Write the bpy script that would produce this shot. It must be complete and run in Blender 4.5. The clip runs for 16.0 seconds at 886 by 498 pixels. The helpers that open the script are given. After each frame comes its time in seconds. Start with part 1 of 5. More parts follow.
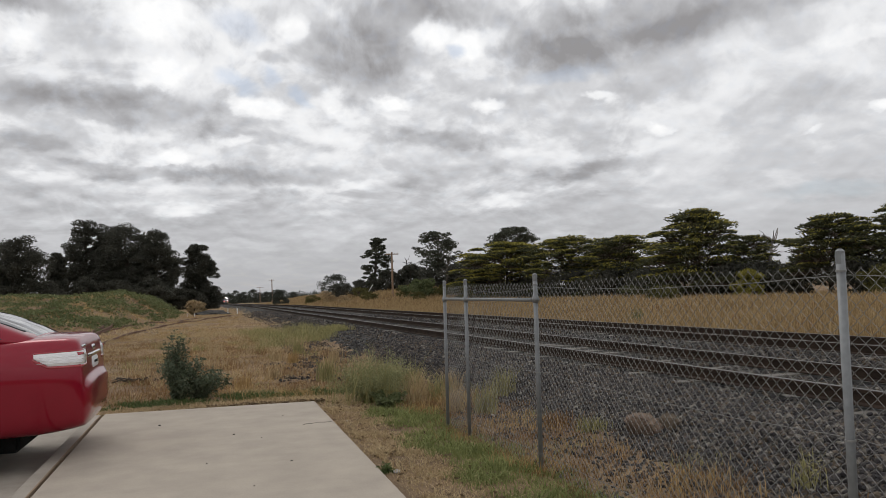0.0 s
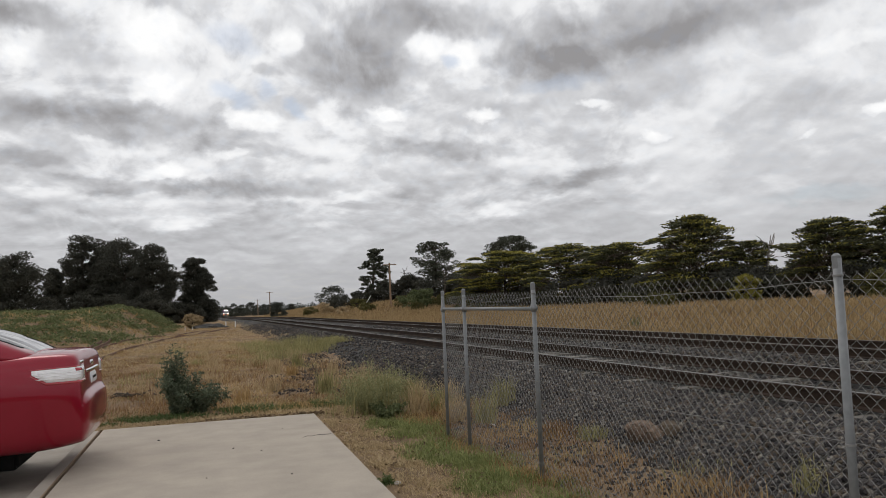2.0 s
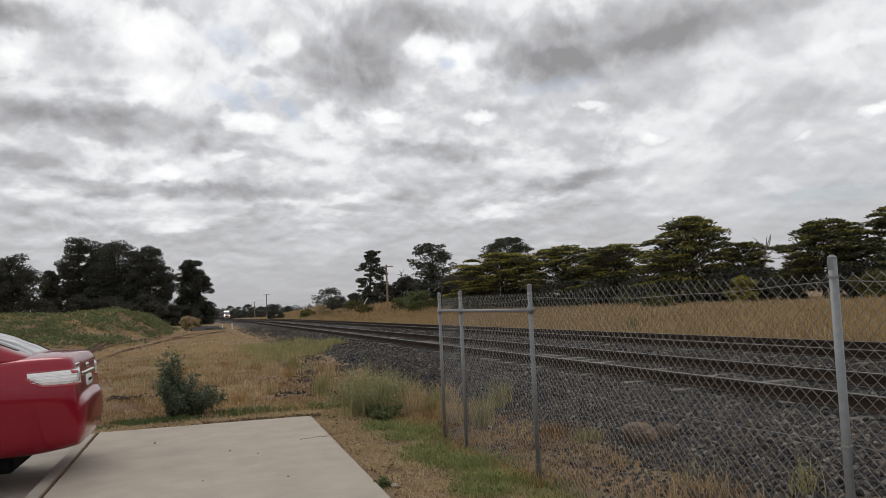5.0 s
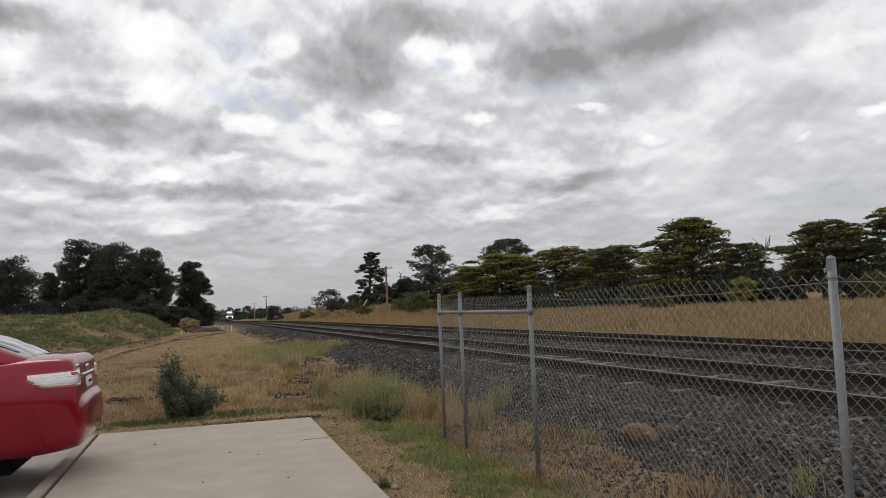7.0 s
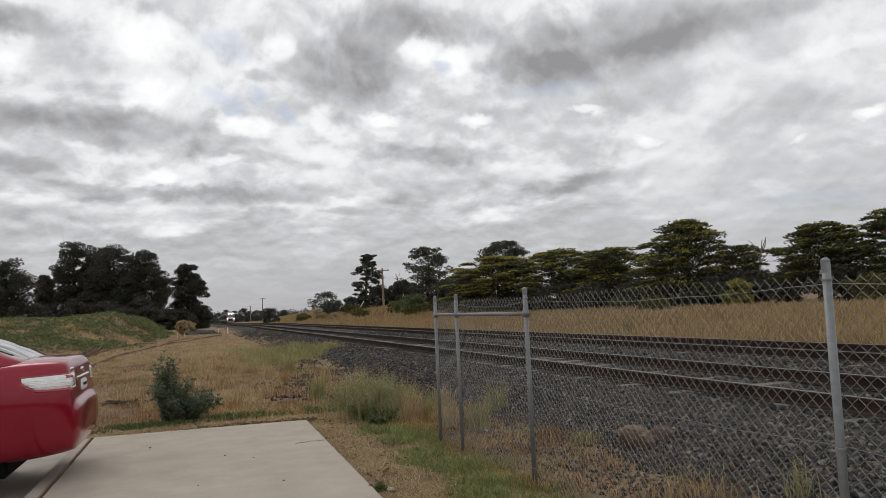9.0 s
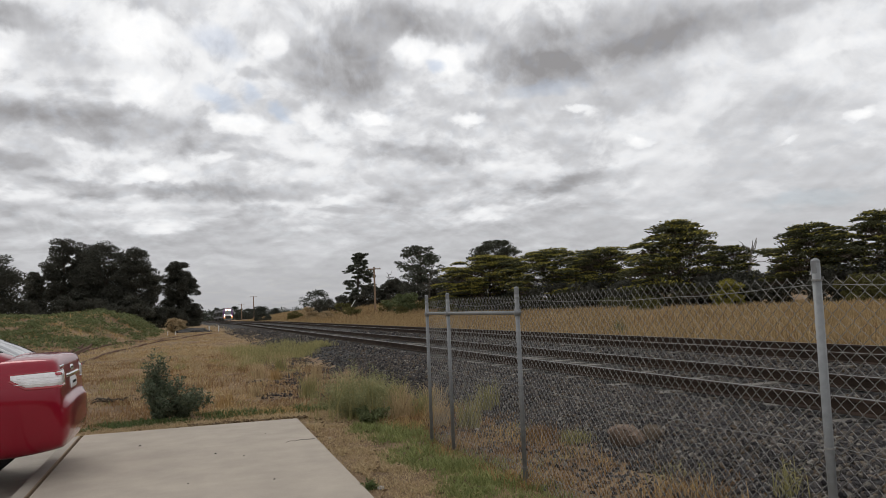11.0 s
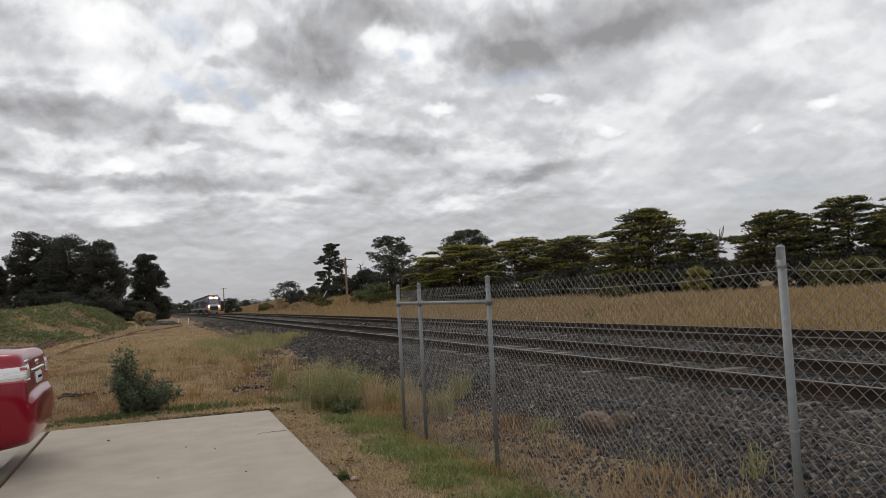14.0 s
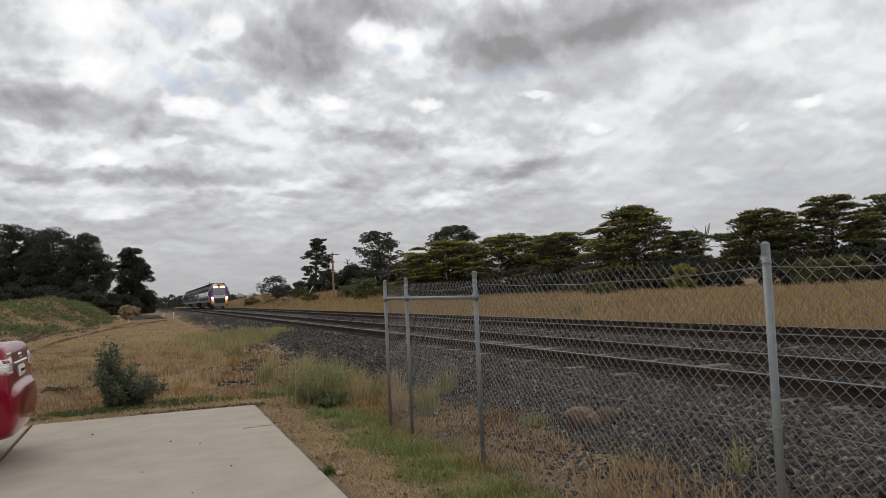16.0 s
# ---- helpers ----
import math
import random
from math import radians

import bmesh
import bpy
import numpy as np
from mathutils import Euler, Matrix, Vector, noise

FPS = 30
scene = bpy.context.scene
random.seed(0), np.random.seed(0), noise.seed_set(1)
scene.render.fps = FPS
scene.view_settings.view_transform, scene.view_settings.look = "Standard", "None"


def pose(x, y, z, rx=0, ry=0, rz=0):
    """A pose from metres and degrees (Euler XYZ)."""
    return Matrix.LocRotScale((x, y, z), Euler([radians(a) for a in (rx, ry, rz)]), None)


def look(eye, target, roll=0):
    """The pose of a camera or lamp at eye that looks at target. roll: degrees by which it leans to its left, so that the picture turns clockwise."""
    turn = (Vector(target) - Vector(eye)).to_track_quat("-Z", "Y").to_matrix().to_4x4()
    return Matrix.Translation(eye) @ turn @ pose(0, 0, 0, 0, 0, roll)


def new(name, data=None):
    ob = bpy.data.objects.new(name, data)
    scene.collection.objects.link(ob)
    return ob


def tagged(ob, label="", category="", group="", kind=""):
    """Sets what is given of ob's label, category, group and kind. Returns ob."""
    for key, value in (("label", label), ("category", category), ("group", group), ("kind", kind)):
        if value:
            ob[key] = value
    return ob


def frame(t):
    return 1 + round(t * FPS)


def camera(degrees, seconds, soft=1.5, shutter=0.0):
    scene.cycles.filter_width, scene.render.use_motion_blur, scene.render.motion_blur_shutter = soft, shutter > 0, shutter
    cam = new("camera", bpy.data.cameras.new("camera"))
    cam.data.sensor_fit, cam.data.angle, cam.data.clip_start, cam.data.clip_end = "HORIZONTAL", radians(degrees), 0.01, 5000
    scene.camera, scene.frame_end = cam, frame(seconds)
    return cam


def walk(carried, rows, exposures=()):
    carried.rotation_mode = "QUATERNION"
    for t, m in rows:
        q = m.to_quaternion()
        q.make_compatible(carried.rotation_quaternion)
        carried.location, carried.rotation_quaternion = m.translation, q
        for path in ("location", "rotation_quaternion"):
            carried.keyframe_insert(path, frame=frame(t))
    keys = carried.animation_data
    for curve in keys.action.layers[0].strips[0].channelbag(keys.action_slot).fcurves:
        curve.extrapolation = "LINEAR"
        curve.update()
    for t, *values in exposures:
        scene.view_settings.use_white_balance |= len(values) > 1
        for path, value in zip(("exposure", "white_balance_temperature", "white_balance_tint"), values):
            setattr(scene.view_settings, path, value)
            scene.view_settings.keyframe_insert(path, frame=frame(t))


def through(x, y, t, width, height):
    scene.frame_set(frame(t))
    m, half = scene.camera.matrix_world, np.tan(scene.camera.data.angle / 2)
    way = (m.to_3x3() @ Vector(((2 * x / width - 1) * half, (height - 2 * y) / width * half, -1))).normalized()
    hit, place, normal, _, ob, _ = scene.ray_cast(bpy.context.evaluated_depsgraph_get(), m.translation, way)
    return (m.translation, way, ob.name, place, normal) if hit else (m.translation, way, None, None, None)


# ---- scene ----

# ---------------------------------------------------------------- camera
cam = camera(60.1, 16.0, soft=0.7)
PATH = [
    (0, (0.000, 0.000, 1.450), -17.311, 3.312, -1.552),
    (0.5, (0.000, -0.003, 1.452), -17.502, 3.368, -1.842),
    (1, (-0.002, -0.006, 1.452), -17.673, 3.720, -2.143),
    (1.5, (0.002, -0.001, 1.452), -17.552, 3.937, -2.474),
    (2, (-0.003, -0.005, 1.452), -17.532, 4.042, -2.402),
    (2.5, (-0.001, -0.005, 1.452), -17.463, 3.968, -2.347),
    (3, (0.003, -0.006, 1.452), -17.516, 3.886, -2.162),
    (3.5, (0.004, -0.004, 1.451), -17.640, 3.848, -2.072),
    (4, (0.005, 0.001, 1.454), -17.727, 3.948, -2.232),
    (6.5, (-0.004, -0.012, 1.449), -17.717, 4.277, -2.624),
    (7, (-0.002, -0.011, 1.451), -17.800, 4.275, -2.551),
    (7.5, (0.003, -0.010, 1.452), -17.875, 4.305, -2.612),
    (8, (0.002, -0.007, 1.453), -17.973, 4.343, -2.563),
    (8.5, (0.002, -0.012, 1.453), -18.047, 4.387, -2.585),
    (9, (0.005, -0.010, 1.452), -18.074, 4.422, -2.632),
    (11.5, (0.005, -0.009, 1.451), -19.032, 4.218, -2.338),
    (12, (0.005, -0.007, 1.449), -19.546, 4.031, -2.481),
    (12.5, (0.005, -0.007, 1.445), -20.033, 3.750, -2.711),
    (13, (0.008, -0.007, 1.446), -20.423, 3.603, -2.655),
    (13.5, (0.010, -0.006, 1.447), -20.666, 3.514, -2.730),
    (14, (0.013, -0.004, 1.449), -20.764, 3.464, -2.990),
    (14.5, (0.013, -0.004, 1.449), -20.955, 3.475, -2.952),
    (15, (0.013, -0.003, 1.446), -21.124, 3.489, -2.902),
    (15.5, (0.013, -0.001, 1.445), -21.199, 3.352, -2.859),
    (16, (0.013, -0.003, 1.444), -21.709, 3.097, -2.650),
]


def aim(eye, yaw, pitch, roll):
    a, b = radians(yaw), radians(pitch)
    way = Vector((-math.sin(a) * math.cos(b), math.cos(a) * math.cos(b), math.sin(b)))
    return look(eye, Vector(eye) + 2 * way, roll)


walk(cam, [(t, aim(eye, yaw, pitch, roll)) for t, eye, yaw, pitch, roll in PATH])

# ---------------------------------------------------------------- sky, sun
# azimuth, elevation, half length, half height, tilt (degrees), strength
HIGH_DARK = [
    (-11.3, 20.0, 3.2, 0.89, -2, -0.33),
    (-7.5, 18.0, 3.0, 1.38, -20, -0.15),
    (-4.8, 13.3, 7.3, 1.37, -2, -0.31),
    (-10.7, 14.1, 3.0, 0.87, -2, -0.12),
    (12.1, 17.7, 4.3, 2.06, -10, -0.30),
    (12.6, 15.5, 3.6, 1.13, -12, -0.15),
    (5.1, 17.3, 1.6, 0.43, -2, -0.20),
    (14.1, 21.0, 4.7, 1.16, -2, -0.20),
    (31.4, 18.5, 9.8, 2.30, 5, -0.33),
    (19.9, 20.5, 3.7, 1.16, -7, -0.26),
    (27.1, 17.3, 4.0, 1.10, -2, -0.14),
    (40.5, 18.8, 9.5, 0.94, 7, -0.16),
]
LOW_DARK = [
    (-10.7, 10.6, 3.2, 0.63, -2, -0.20),
    (-5.6, 9.0, 8.1, 0.50, -1, -0.20),
    (3.7, 8.8, 6.2, 0.65, 1, -0.21),
    (4.6, 11.4, 4.7, 0.53, -5, -0.12),
    (2.2, 7.5, 4.2, 0.53, -2, -0.12),
    (-9.3, 7.5, 3.7, 0.53, -2, -0.10),
    (15.9, 11.6, 4.1, 0.62, -4, -0.18),
    (34.5, 14.8, 4.5, 0.93, 10, -0.13),
    (42.6, 12.2, 4.0, 1.05, 4, -0.13),
    (20.9, 11.4, 4.5, 0.62, -5, -0.15),
    (27.2, 8.7, 5.0, 0.54, 6, -0.23),
    (29.8, 11.0, 4.5, 0.49, 3, -0.09),
    (44.8, 6.1, 4.7, 0.67, 1, -0.06),
    (15.9, 8.4, 3.2, 0.42, -2, -0.08),
]
HIGH_BRIGHT = [
    (-2.9, 19.6, 2.7, 1.47, -7, 0.35),
    (-3.2, 15.8, 1.7, 1.14, 3, 0.33),
    (3.7, 13.7, 2.4, 0.76, -7, 0.35),
    (6.6, 19.1, 1.0, 1.08, 38, 0.30),
    (13.9, 14.2, 1.5, 0.61, -7, 0.40),
    (16.6, 19.0, 1.6, 1.18, 8, 0.30),
    (19.2, 18.1, 1.3, 1.90, -32, 0.28),
    (9.7, 14.1, 1.3, 0.81, -32, 0.20),
    (-11.5, 17.2, 1.3, 0.88, -2, 0.20),
    (21.0, 13.9, 1.5, 0.45, 3, 0.40),
    (29.4, 14.1, 1.3, 0.36, -12, 0.30),
    (46.3, 15.8, 4.3, 0.56, 7, 0.14),
]
LOW_BRIGHT = [
    (2.3, 11.2, 1.5, 0.44, 8, 0.25),
    (-1.8, 10.0, 1.8, 0.47, 3, 0.25),
    (-2.1, 6.5, 2.3, 0.48, -2, 0.22),
    (-10.4, 9.1, 2.1, 0.41, -2, 0.20),
    (33.5, 11.5, 1.2, 0.36, -2, 0.25),
    (47.6, 11.2, 1.1, 0.43, 13, 0.28),
    (-6.5, 12.1, 1.4, 0.30, -2, 0.10),
    (21.7, 6.9, 2.5, 0.42, -2, 0.14),
    (10.7, 8.1, 2.5, 0.33, 3, 0.12),
    (43.5, 10.2, 1.0, 0.22, 8, 0.14),
]
BLUE_GAPS = [
    (2.3, 15.4, 1.8, 0.63, -27, 0.45),
    (7.1, 14.3, 1.1, 0.56, -27, 0.45),
    (2.7, 19.4, 2.8, 0.99, -17, 0.30),
    (4.6, 15.8, 0.9, 0.87, -2, 0.40),
    (18.0, 17.5, 0.9, 0.52, -2, 0.45),
    (27.0, 15.7, 3.6, 0.64, 1, 0.25),
    (44.8, 6.1, 4.0, 0.67, 1, 0.25),
]


class Nodes:
    """Short hand for a node tree."""

    def __init__(self, tree):
        self.tree = tree

    def add(self, kind, props=None, **inputs):
        n = self.tree.nodes.new(kind)
        for k, v in (props or {}).items():
            setattr(n, k, v)
        for k, v in inputs.items():
            key = int(k[1:]) if k[0] == "i" and k[1:].isdigit() else k.replace("_", " ")
            self.put(n.inputs[key], v)
        return n

    def put(self, socket, v):
        if isinstance(v, bpy.types.NodeSocket):
            self.tree.links.new(v, socket)
        else:
            socket.default_value = v

    def math(self, op, a, b=0.0, c=0.0, clamp=False):
        return self.add("ShaderNodeMath", {"operation": op, "use_clamp": clamp}, i0=a, i1=b, i2=c).outputs[0]

    def vmath(self, op, a, b=(0, 0, 0)):
        return self.add("ShaderNodeVectorMath", {"operation": op}, i0=a, i1=b).outputs[0]

    def noise(self, vec, scale, detail=4.0, rough=0.55, distort=0.0):
        n = self.add("ShaderNodeTexNoise", Scale=scale, Detail=detail, Roughness=rough, Distortion=distort)
        if vec is not None:
            self.put(n.inputs["Vector"], vec)
        return n

    def span(self, v, a, b, lo, hi, smooth=False):
        n = self.add("ShaderNodeMapRange", {"interpolation_type": "SMOOTHSTEP" if smooth else "LINEAR"}, i0=v, i1=a, i2=b, i3=lo, i4=hi)
        return n.outputs[0]

    def ramp(self, v, stops):
        n = self.add("ShaderNodeValToRGB", i0=v)
        e = n.color_ramp.elements
        while len(e) < len(stops):
            e.new(0.5)
        for one, (p, c) in zip(e, stops):
            one.position, one.color = p, (*c, 1)
        return n.outputs[0]

    def mix(self, f, a, b, mode="MIX"):
        n = self.add("ShaderNodeMix", {"data_type": "RGBA", "blend_type": mode})
        for socket, v in ((n.inputs[0], f), (n.inputs[6], a), (n.inputs[7], b)):
            self.put(socket, (*v, 1) if isinstance(v, tuple) and len(v) == 3 else v)
        return n.outputs[2]


def make_world():
    world = bpy.data.worlds.new("overcast_sky")
    scene.world = world
    world.use_nodes = True
    world.node_tree.nodes.clear()
    k = Nodes(world.node_tree)
    way = k.add("ShaderNodeTexCoord").outputs["Generated"]
    x, y, z = k.add("ShaderNodeSeparateXYZ", i0=way).outputs

    az = k.math("MULTIPLY", k.math("ARCTAN2", x, y), 57.2958)
    el = k.math("MULTIPLY", k.math("ARCSINE", z), 57.2958)
    spot = k.add("ShaderNodeCombineXYZ", i0=az, i1=el, i2=0.0).outputs[0]
    # clouds flatten towards the horizon
    rise = k.math("MULTIPLY", k.math("LOGARITHM", k.math("ADD", k.math("MAXIMUM", el, 0.0), 4.0), 2.718), 24.0)
    plane = k.add("ShaderNodeCombineXYZ", i0=az, i1=rise, i2=3.0).outputs[0]
    above = k.vmath("ADD", plane, (0.0, 0.9, 0.0))
    # uneven edges: push the place about by noise at three sizes
    for size, amount in ((0.10, (2.4, 1.1, 0)), (0.33, (2.8, 1.8, 0)), (1.1, (0.8, 0.6, 0))):
        n = k.noise(plane, size, 3.0, 0.55).outputs["Color"]
        spot = k.vmath("ADD", spot, k.vmath("MULTIPLY", k.vmath("SUBTRACT", n, (0.5, 0.5, 0.5)), amount))
    total = k.span(el, 0.0, 11.0, 0.50, 0.76)

    def sum_of(clouds, total):
        for a, e, ra, rb, tilt, s in clouds:
            m = k.add("ShaderNodeMapping", {"vector_type": "TEXTURE"}, Vector=spot, Location=(a, e, 0), Rotation=(0, 0, radians(tilt)), Scale=(ra * (1.25 if s > 0 else 1.4), rb * (1.4 if s > 0 else 1.6), 1))
            far = k.add("ShaderNodeVectorMath", {"operation": "LENGTH"}, i0=m.outputs[0]).outputs["Value"]
            total = k.math("ADD", total, k.span(far, 0.25, 1.0, s * (0.82 if s > 0 else 0.95), 0.0, True))
        return total

    total = sum_of(HIGH_DARK + LOW_DARK + HIGH_BRIGHT + LOW_BRIGHT, total)
    # billows lit from above: the thickness here against the thickness a little higher up
    depth = k.math("MULTIPLY", k.span(el, 1.0, 8.0, 0.15, 1.0, True), k.span(az, 26.0, 38.0, 1.0, 0.55, True))
    for size, detail, rough, weight in ((0.11, 3.0, 0.5, 0.8), (0.42, 3.0, 0.5, 0.34)):
        here = k.noise(plane, size, detail, rough, 0.3).outputs["Fac"]
        higher = k.noise(above, size, detail, rough, 0.3).outputs["Fac"]
        total = k.math("ADD", total, k.math("MULTIPLY", k.math("MULTIPLY", k.math("SUBTRACT", here, higher), weight), depth))
    puff = k.span(k.noise(plane, 0.17, 6.0, 0.58, 0.4).outputs["Fac"], 0.42, 0.60, -0.5, 0.5, True)
    total = k.math("ADD", total, k.math("MULTIPLY", k.math("MULTIPLY", puff, 0.15), depth))
    fine = k.noise(plane, 0.9, 5.0, 0.55, 0.2).outputs["Fac"]
    total = k.math("ADD", total, k.math("MULTIPLY", k.math("MULTIPLY", k.math("SUBTRACT", fine, 0.5), 0.11), depth))
    total = k.math("MINIMUM", k.math("MAXIMUM", total, 0.33), 1.1)
    grey = k.ramp(total, [(0.0, (0.0, 0.0, 0.0)), (0.34, (0.315, 0.308, 0.315)), (0.5, (0.445, 0.445, 0.46)), (0.68, (0.63, 0.635, 0.655)), (0.82, (0.84, 0.845, 0.86)), (1.0, (1.0, 1.0, 1.0))])
    sky = k.add("ShaderNodeTexSky", {"sky_type": "NISHITA", "sun_disc": False, "sun_elevation": radians(52), "sun_rotation": radians(-20)})
    thin = k.math("MAXIMUM", sum_of(BLUE_GAPS, k.math("MULTIPLY", k.math("SUBTRACT", fine, 0.5), 0.4)), 0.0, clamp=True)
    blue = k.mix(1.0, sky.outputs[0], (0.1, 0.1, 0.1), "MULTIPLY")
    colour = k.mix(thin, grey, blue)
    back = k.add("ShaderNodeBackground", i0=colour, i1=1.0)
    k.tree.links.new(back.outputs[0], k.add("ShaderNodeOutputWorld").inputs[0])


make_world()
sun = new("sun", bpy.data.lights.new("sun", "SUN"))
sun.data.energy, sun.data.angle, sun.data.color = 0.5, radians(25), (1.0, 0.96, 0.9)
sun.matrix_world = look((0, 0, 60), (math.sin(radians(20)) * 30, -math.cos(radians(20)) * 30, 60 - 38))
scene.view_settings.exposure = 0.0


# ---------------------------------------------------------------- materials
def material(name, low, high, rough=0.7, metal=0.0, scale=6.0, fine=60.0, bump=0.3, depth=0.01, coat=0.0, spec=0.5, islands=0.0, pieces=0.0, stretch=(1, 1, 1), coords="Object"):
    """Two colours mixed by noise at two sizes, with a fine relief; islands, pieces: how far single leaves or objects differ."""
    m = bpy.data.materials.new(name)
    m.use_nodes = True
    k = Nodes(m.node_tree)
    b = m.node_tree.nodes["Principled BSDF"]
    at = k.add("ShaderNodeTexCoord").outputs[coords]
    at = k.add("ShaderNodeMapping", Vector=at, Scale=stretch).outputs[0]
    big = k.noise(at, scale, 5.0, 0.6).outputs["Fac"]
    small = k.noise(at, fine, 4.0, 0.6).outputs["Fac"]
    f = k.math("ADD", k.math("MULTIPLY", big, 0.6), k.math("MULTIPLY", small, 0.4))
    f = k.span(f, 0.34, 0.66, 0.0, 1.0)
    if islands:
        r = k.add("ShaderNodeNewGeometry").outputs["Random Per Island"]
        f = k.math("ADD", k.math("MULTIPLY", f, 1 - islands), k.math("MULTIPLY", r, islands))
    if pieces:
        r = k.add("ShaderNodeObjectInfo").outputs["Random"]
        f = k.math("ADD", k.math("MULTIPLY", f, 1 - pieces), k.math("MULTIPLY", r, pieces))
    k.put(b.inputs["Base Color"], k.mix(f, low, high))
    k.put(b.inputs["Roughness"], k.span(small, 0.2, 0.8, max(rough - 0.08, 0.02), min(rough + 0.08, 1.0)))
    b.inputs["Metallic"].default_value = metal
    b.inputs["Coat Weight"].default_value = coat
    b.inputs["Coat Roughness"].default_value = 0.05
    b.inputs["Specular IOR Level"].default_value = spec
    if bump:
        k.put(b.inputs["Normal"], k.add("ShaderNodeBump", Strength=bump, Distance=depth, Height=small).outputs[0])
    return m


def leaf_material(name, low, high, through=0.25, rough=0.75):
    m = material(name, low, high, rough, scale=0.5, fine=8.0, bump=0.0, islands=0.6, spec=0.2)
    k = Nodes(m.node_tree)
    b = m.node_tree.nodes["Principled BSDF"]
    t = k.add("ShaderNodeBsdfTranslucent")
    k.put(t.inputs["Color"], b.inputs["Base Color"].links[0].from_socket)
    s = k.add("ShaderNodeMixShader", i0=through, i1=b.outputs[0], i2=t.outputs[0])
    k.tree.links.new(s.outputs[0], m.node_tree.nodes["Material Output"].inputs[0])
    return m


def glow_material(name, colour, strength):
    m = bpy.data.materials.new(name)
    m.use_nodes = True
    b = m.node_tree.nodes["Principled BSDF"]
    b.inputs["Base Color"].default_value = (*colour, 1)
    b.inputs["Emission Color"].default_value = (*colour, 1)
    b.inputs["Emission Strength"].default_value = strength
    return m


def glass_material(name, tint, rough=0.03):
    m = bpy.data.materials.new(name)
    m.use_nodes = True
    b = m.node_tree.nodes["Principled BSDF"]
    b.inputs["Base Color"].default_value = (*tint, 1)
    b.inputs["Roughness"].default_value = rough
    b.inputs["Specular IOR Level"].default_value = 0.7
    b.inputs["Coat Weight"].default_value = 0.5
    return m


CONCRETE = material("concrete", (0.322, 0.277, 0.226), (0.435, 0.375, 0.305), 0.85, scale=2.2, fine=60, bump=0.25, depth=0.004)
KERB = material("kerb_concrete", (0.27, 0.24, 0.2), (0.40, 0.355, 0.30), 0.88, scale=2.5, fine=70, bump=0.25, depth=0.004)
JOINT = material("joint_filler", (0.2, 0.14, 0.09), (0.3, 0.215, 0.14), 0.95, scale=8, fine=80)
CRACK = material("crack", (0.05, 0.045, 0.04), (0.09, 0.08, 0.07), 0.95)
SOIL = material("dry_soil", (0.10, 0.068, 0.045), (0.27, 0.185, 0.115), 0.95, scale=1.6, fine=38, bump=0.9, depth=0.03, spec=0.15)


def matted(m):
    """Dead straw trodden into the soil: pale mats, reddish bare patches and fine stalks lying every way."""
    k = Nodes(m.node_tree)
    b = m.node_tree.nodes["Principled BSDF"]
    at = k.add("ShaderNodeTexCoord").outputs["Object"]
    mats = k.span(k.noise(at, 0.55, 5.0, 0.65, 0.4).outputs["Fac"], 0.42, 0.58, 0.0, 1.0, True)
    stalks = k.noise(k.add("ShaderNodeMapping", Vector=at, Rotation=(0, 0, 0.6), Scale=(60, 9, 20)).outputs[0], 1.0, 3.0, 0.6, 1.5).outputs["Fac"]
    cross = k.noise(k.add("ShaderNodeMapping", Vector=at, Rotation=(0, 0, -0.8), Scale=(50, 8, 20)).outputs[0], 1.0, 3.0, 0.6, 1.5).outputs["Fac"]
    thread = k.span(k.math("MAXIMUM", stalks, cross), 0.5, 0.66, 0.15, 1.0, True)
    straw = k.mix(k.noise(at, 3.0, 4.0, 0.6).outputs["Fac"], (0.25, 0.165, 0.085), (0.46, 0.345, 0.195))
    bare = b.inputs["Base Color"].links[0].from_socket
    red = k.mix(k.span(k.noise(at, 0.3, 3.0, 0.5).outputs["Fac"], 0.45, 0.6, 0.0, 0.6, True), bare, (0.20, 0.115, 0.065))
    k.put(b.inputs["Base Color"], k.mix(k.math("MULTIPLY", mats, thread), red, straw))


matted(SOIL)
BALLAST = material("ballast_bed", (0.5, 0.5, 0.5), (1, 1, 1), 0.92, scale=1.2, fine=40, bump=0.0, spec=0.2)


def stone_material(name, source):
    m = material(name, (0.5, 0.5, 0.5), (1, 1, 1), 0.88, scale=6, fine=45, bump=0.5, depth=0.006, spec=0.3)
    k = Nodes(m.node_tree)
    b = m.node_tree.nodes["Principled BSDF"]
    pick = k.add("ShaderNodeNewGeometry").outputs["Random Per Island"] if source == "island" else k.add("ShaderNodeObjectInfo").outputs["Random"]
    tone = k.ramp(pick, [(0.0, (0.03, 0.027, 0.028)), (0.3, (0.061, 0.055, 0.056)), (0.62, (0.102, 0.091, 0.086)), (0.84, (0.145, 0.106, 0.07)), (0.94, (0.19, 0.172, 0.15)), (1.0, (0.31, 0.285, 0.24))])
    k.put(b.inputs["Base Color"], k.mix(1.0, tone, b.inputs["Base Color"].links[0].from_socket, "MULTIPLY"))
    return m


STONE = stone_material("ballast_stone", "island")
STONE_PIECE = stone_material("ballast_stone_single", "object")


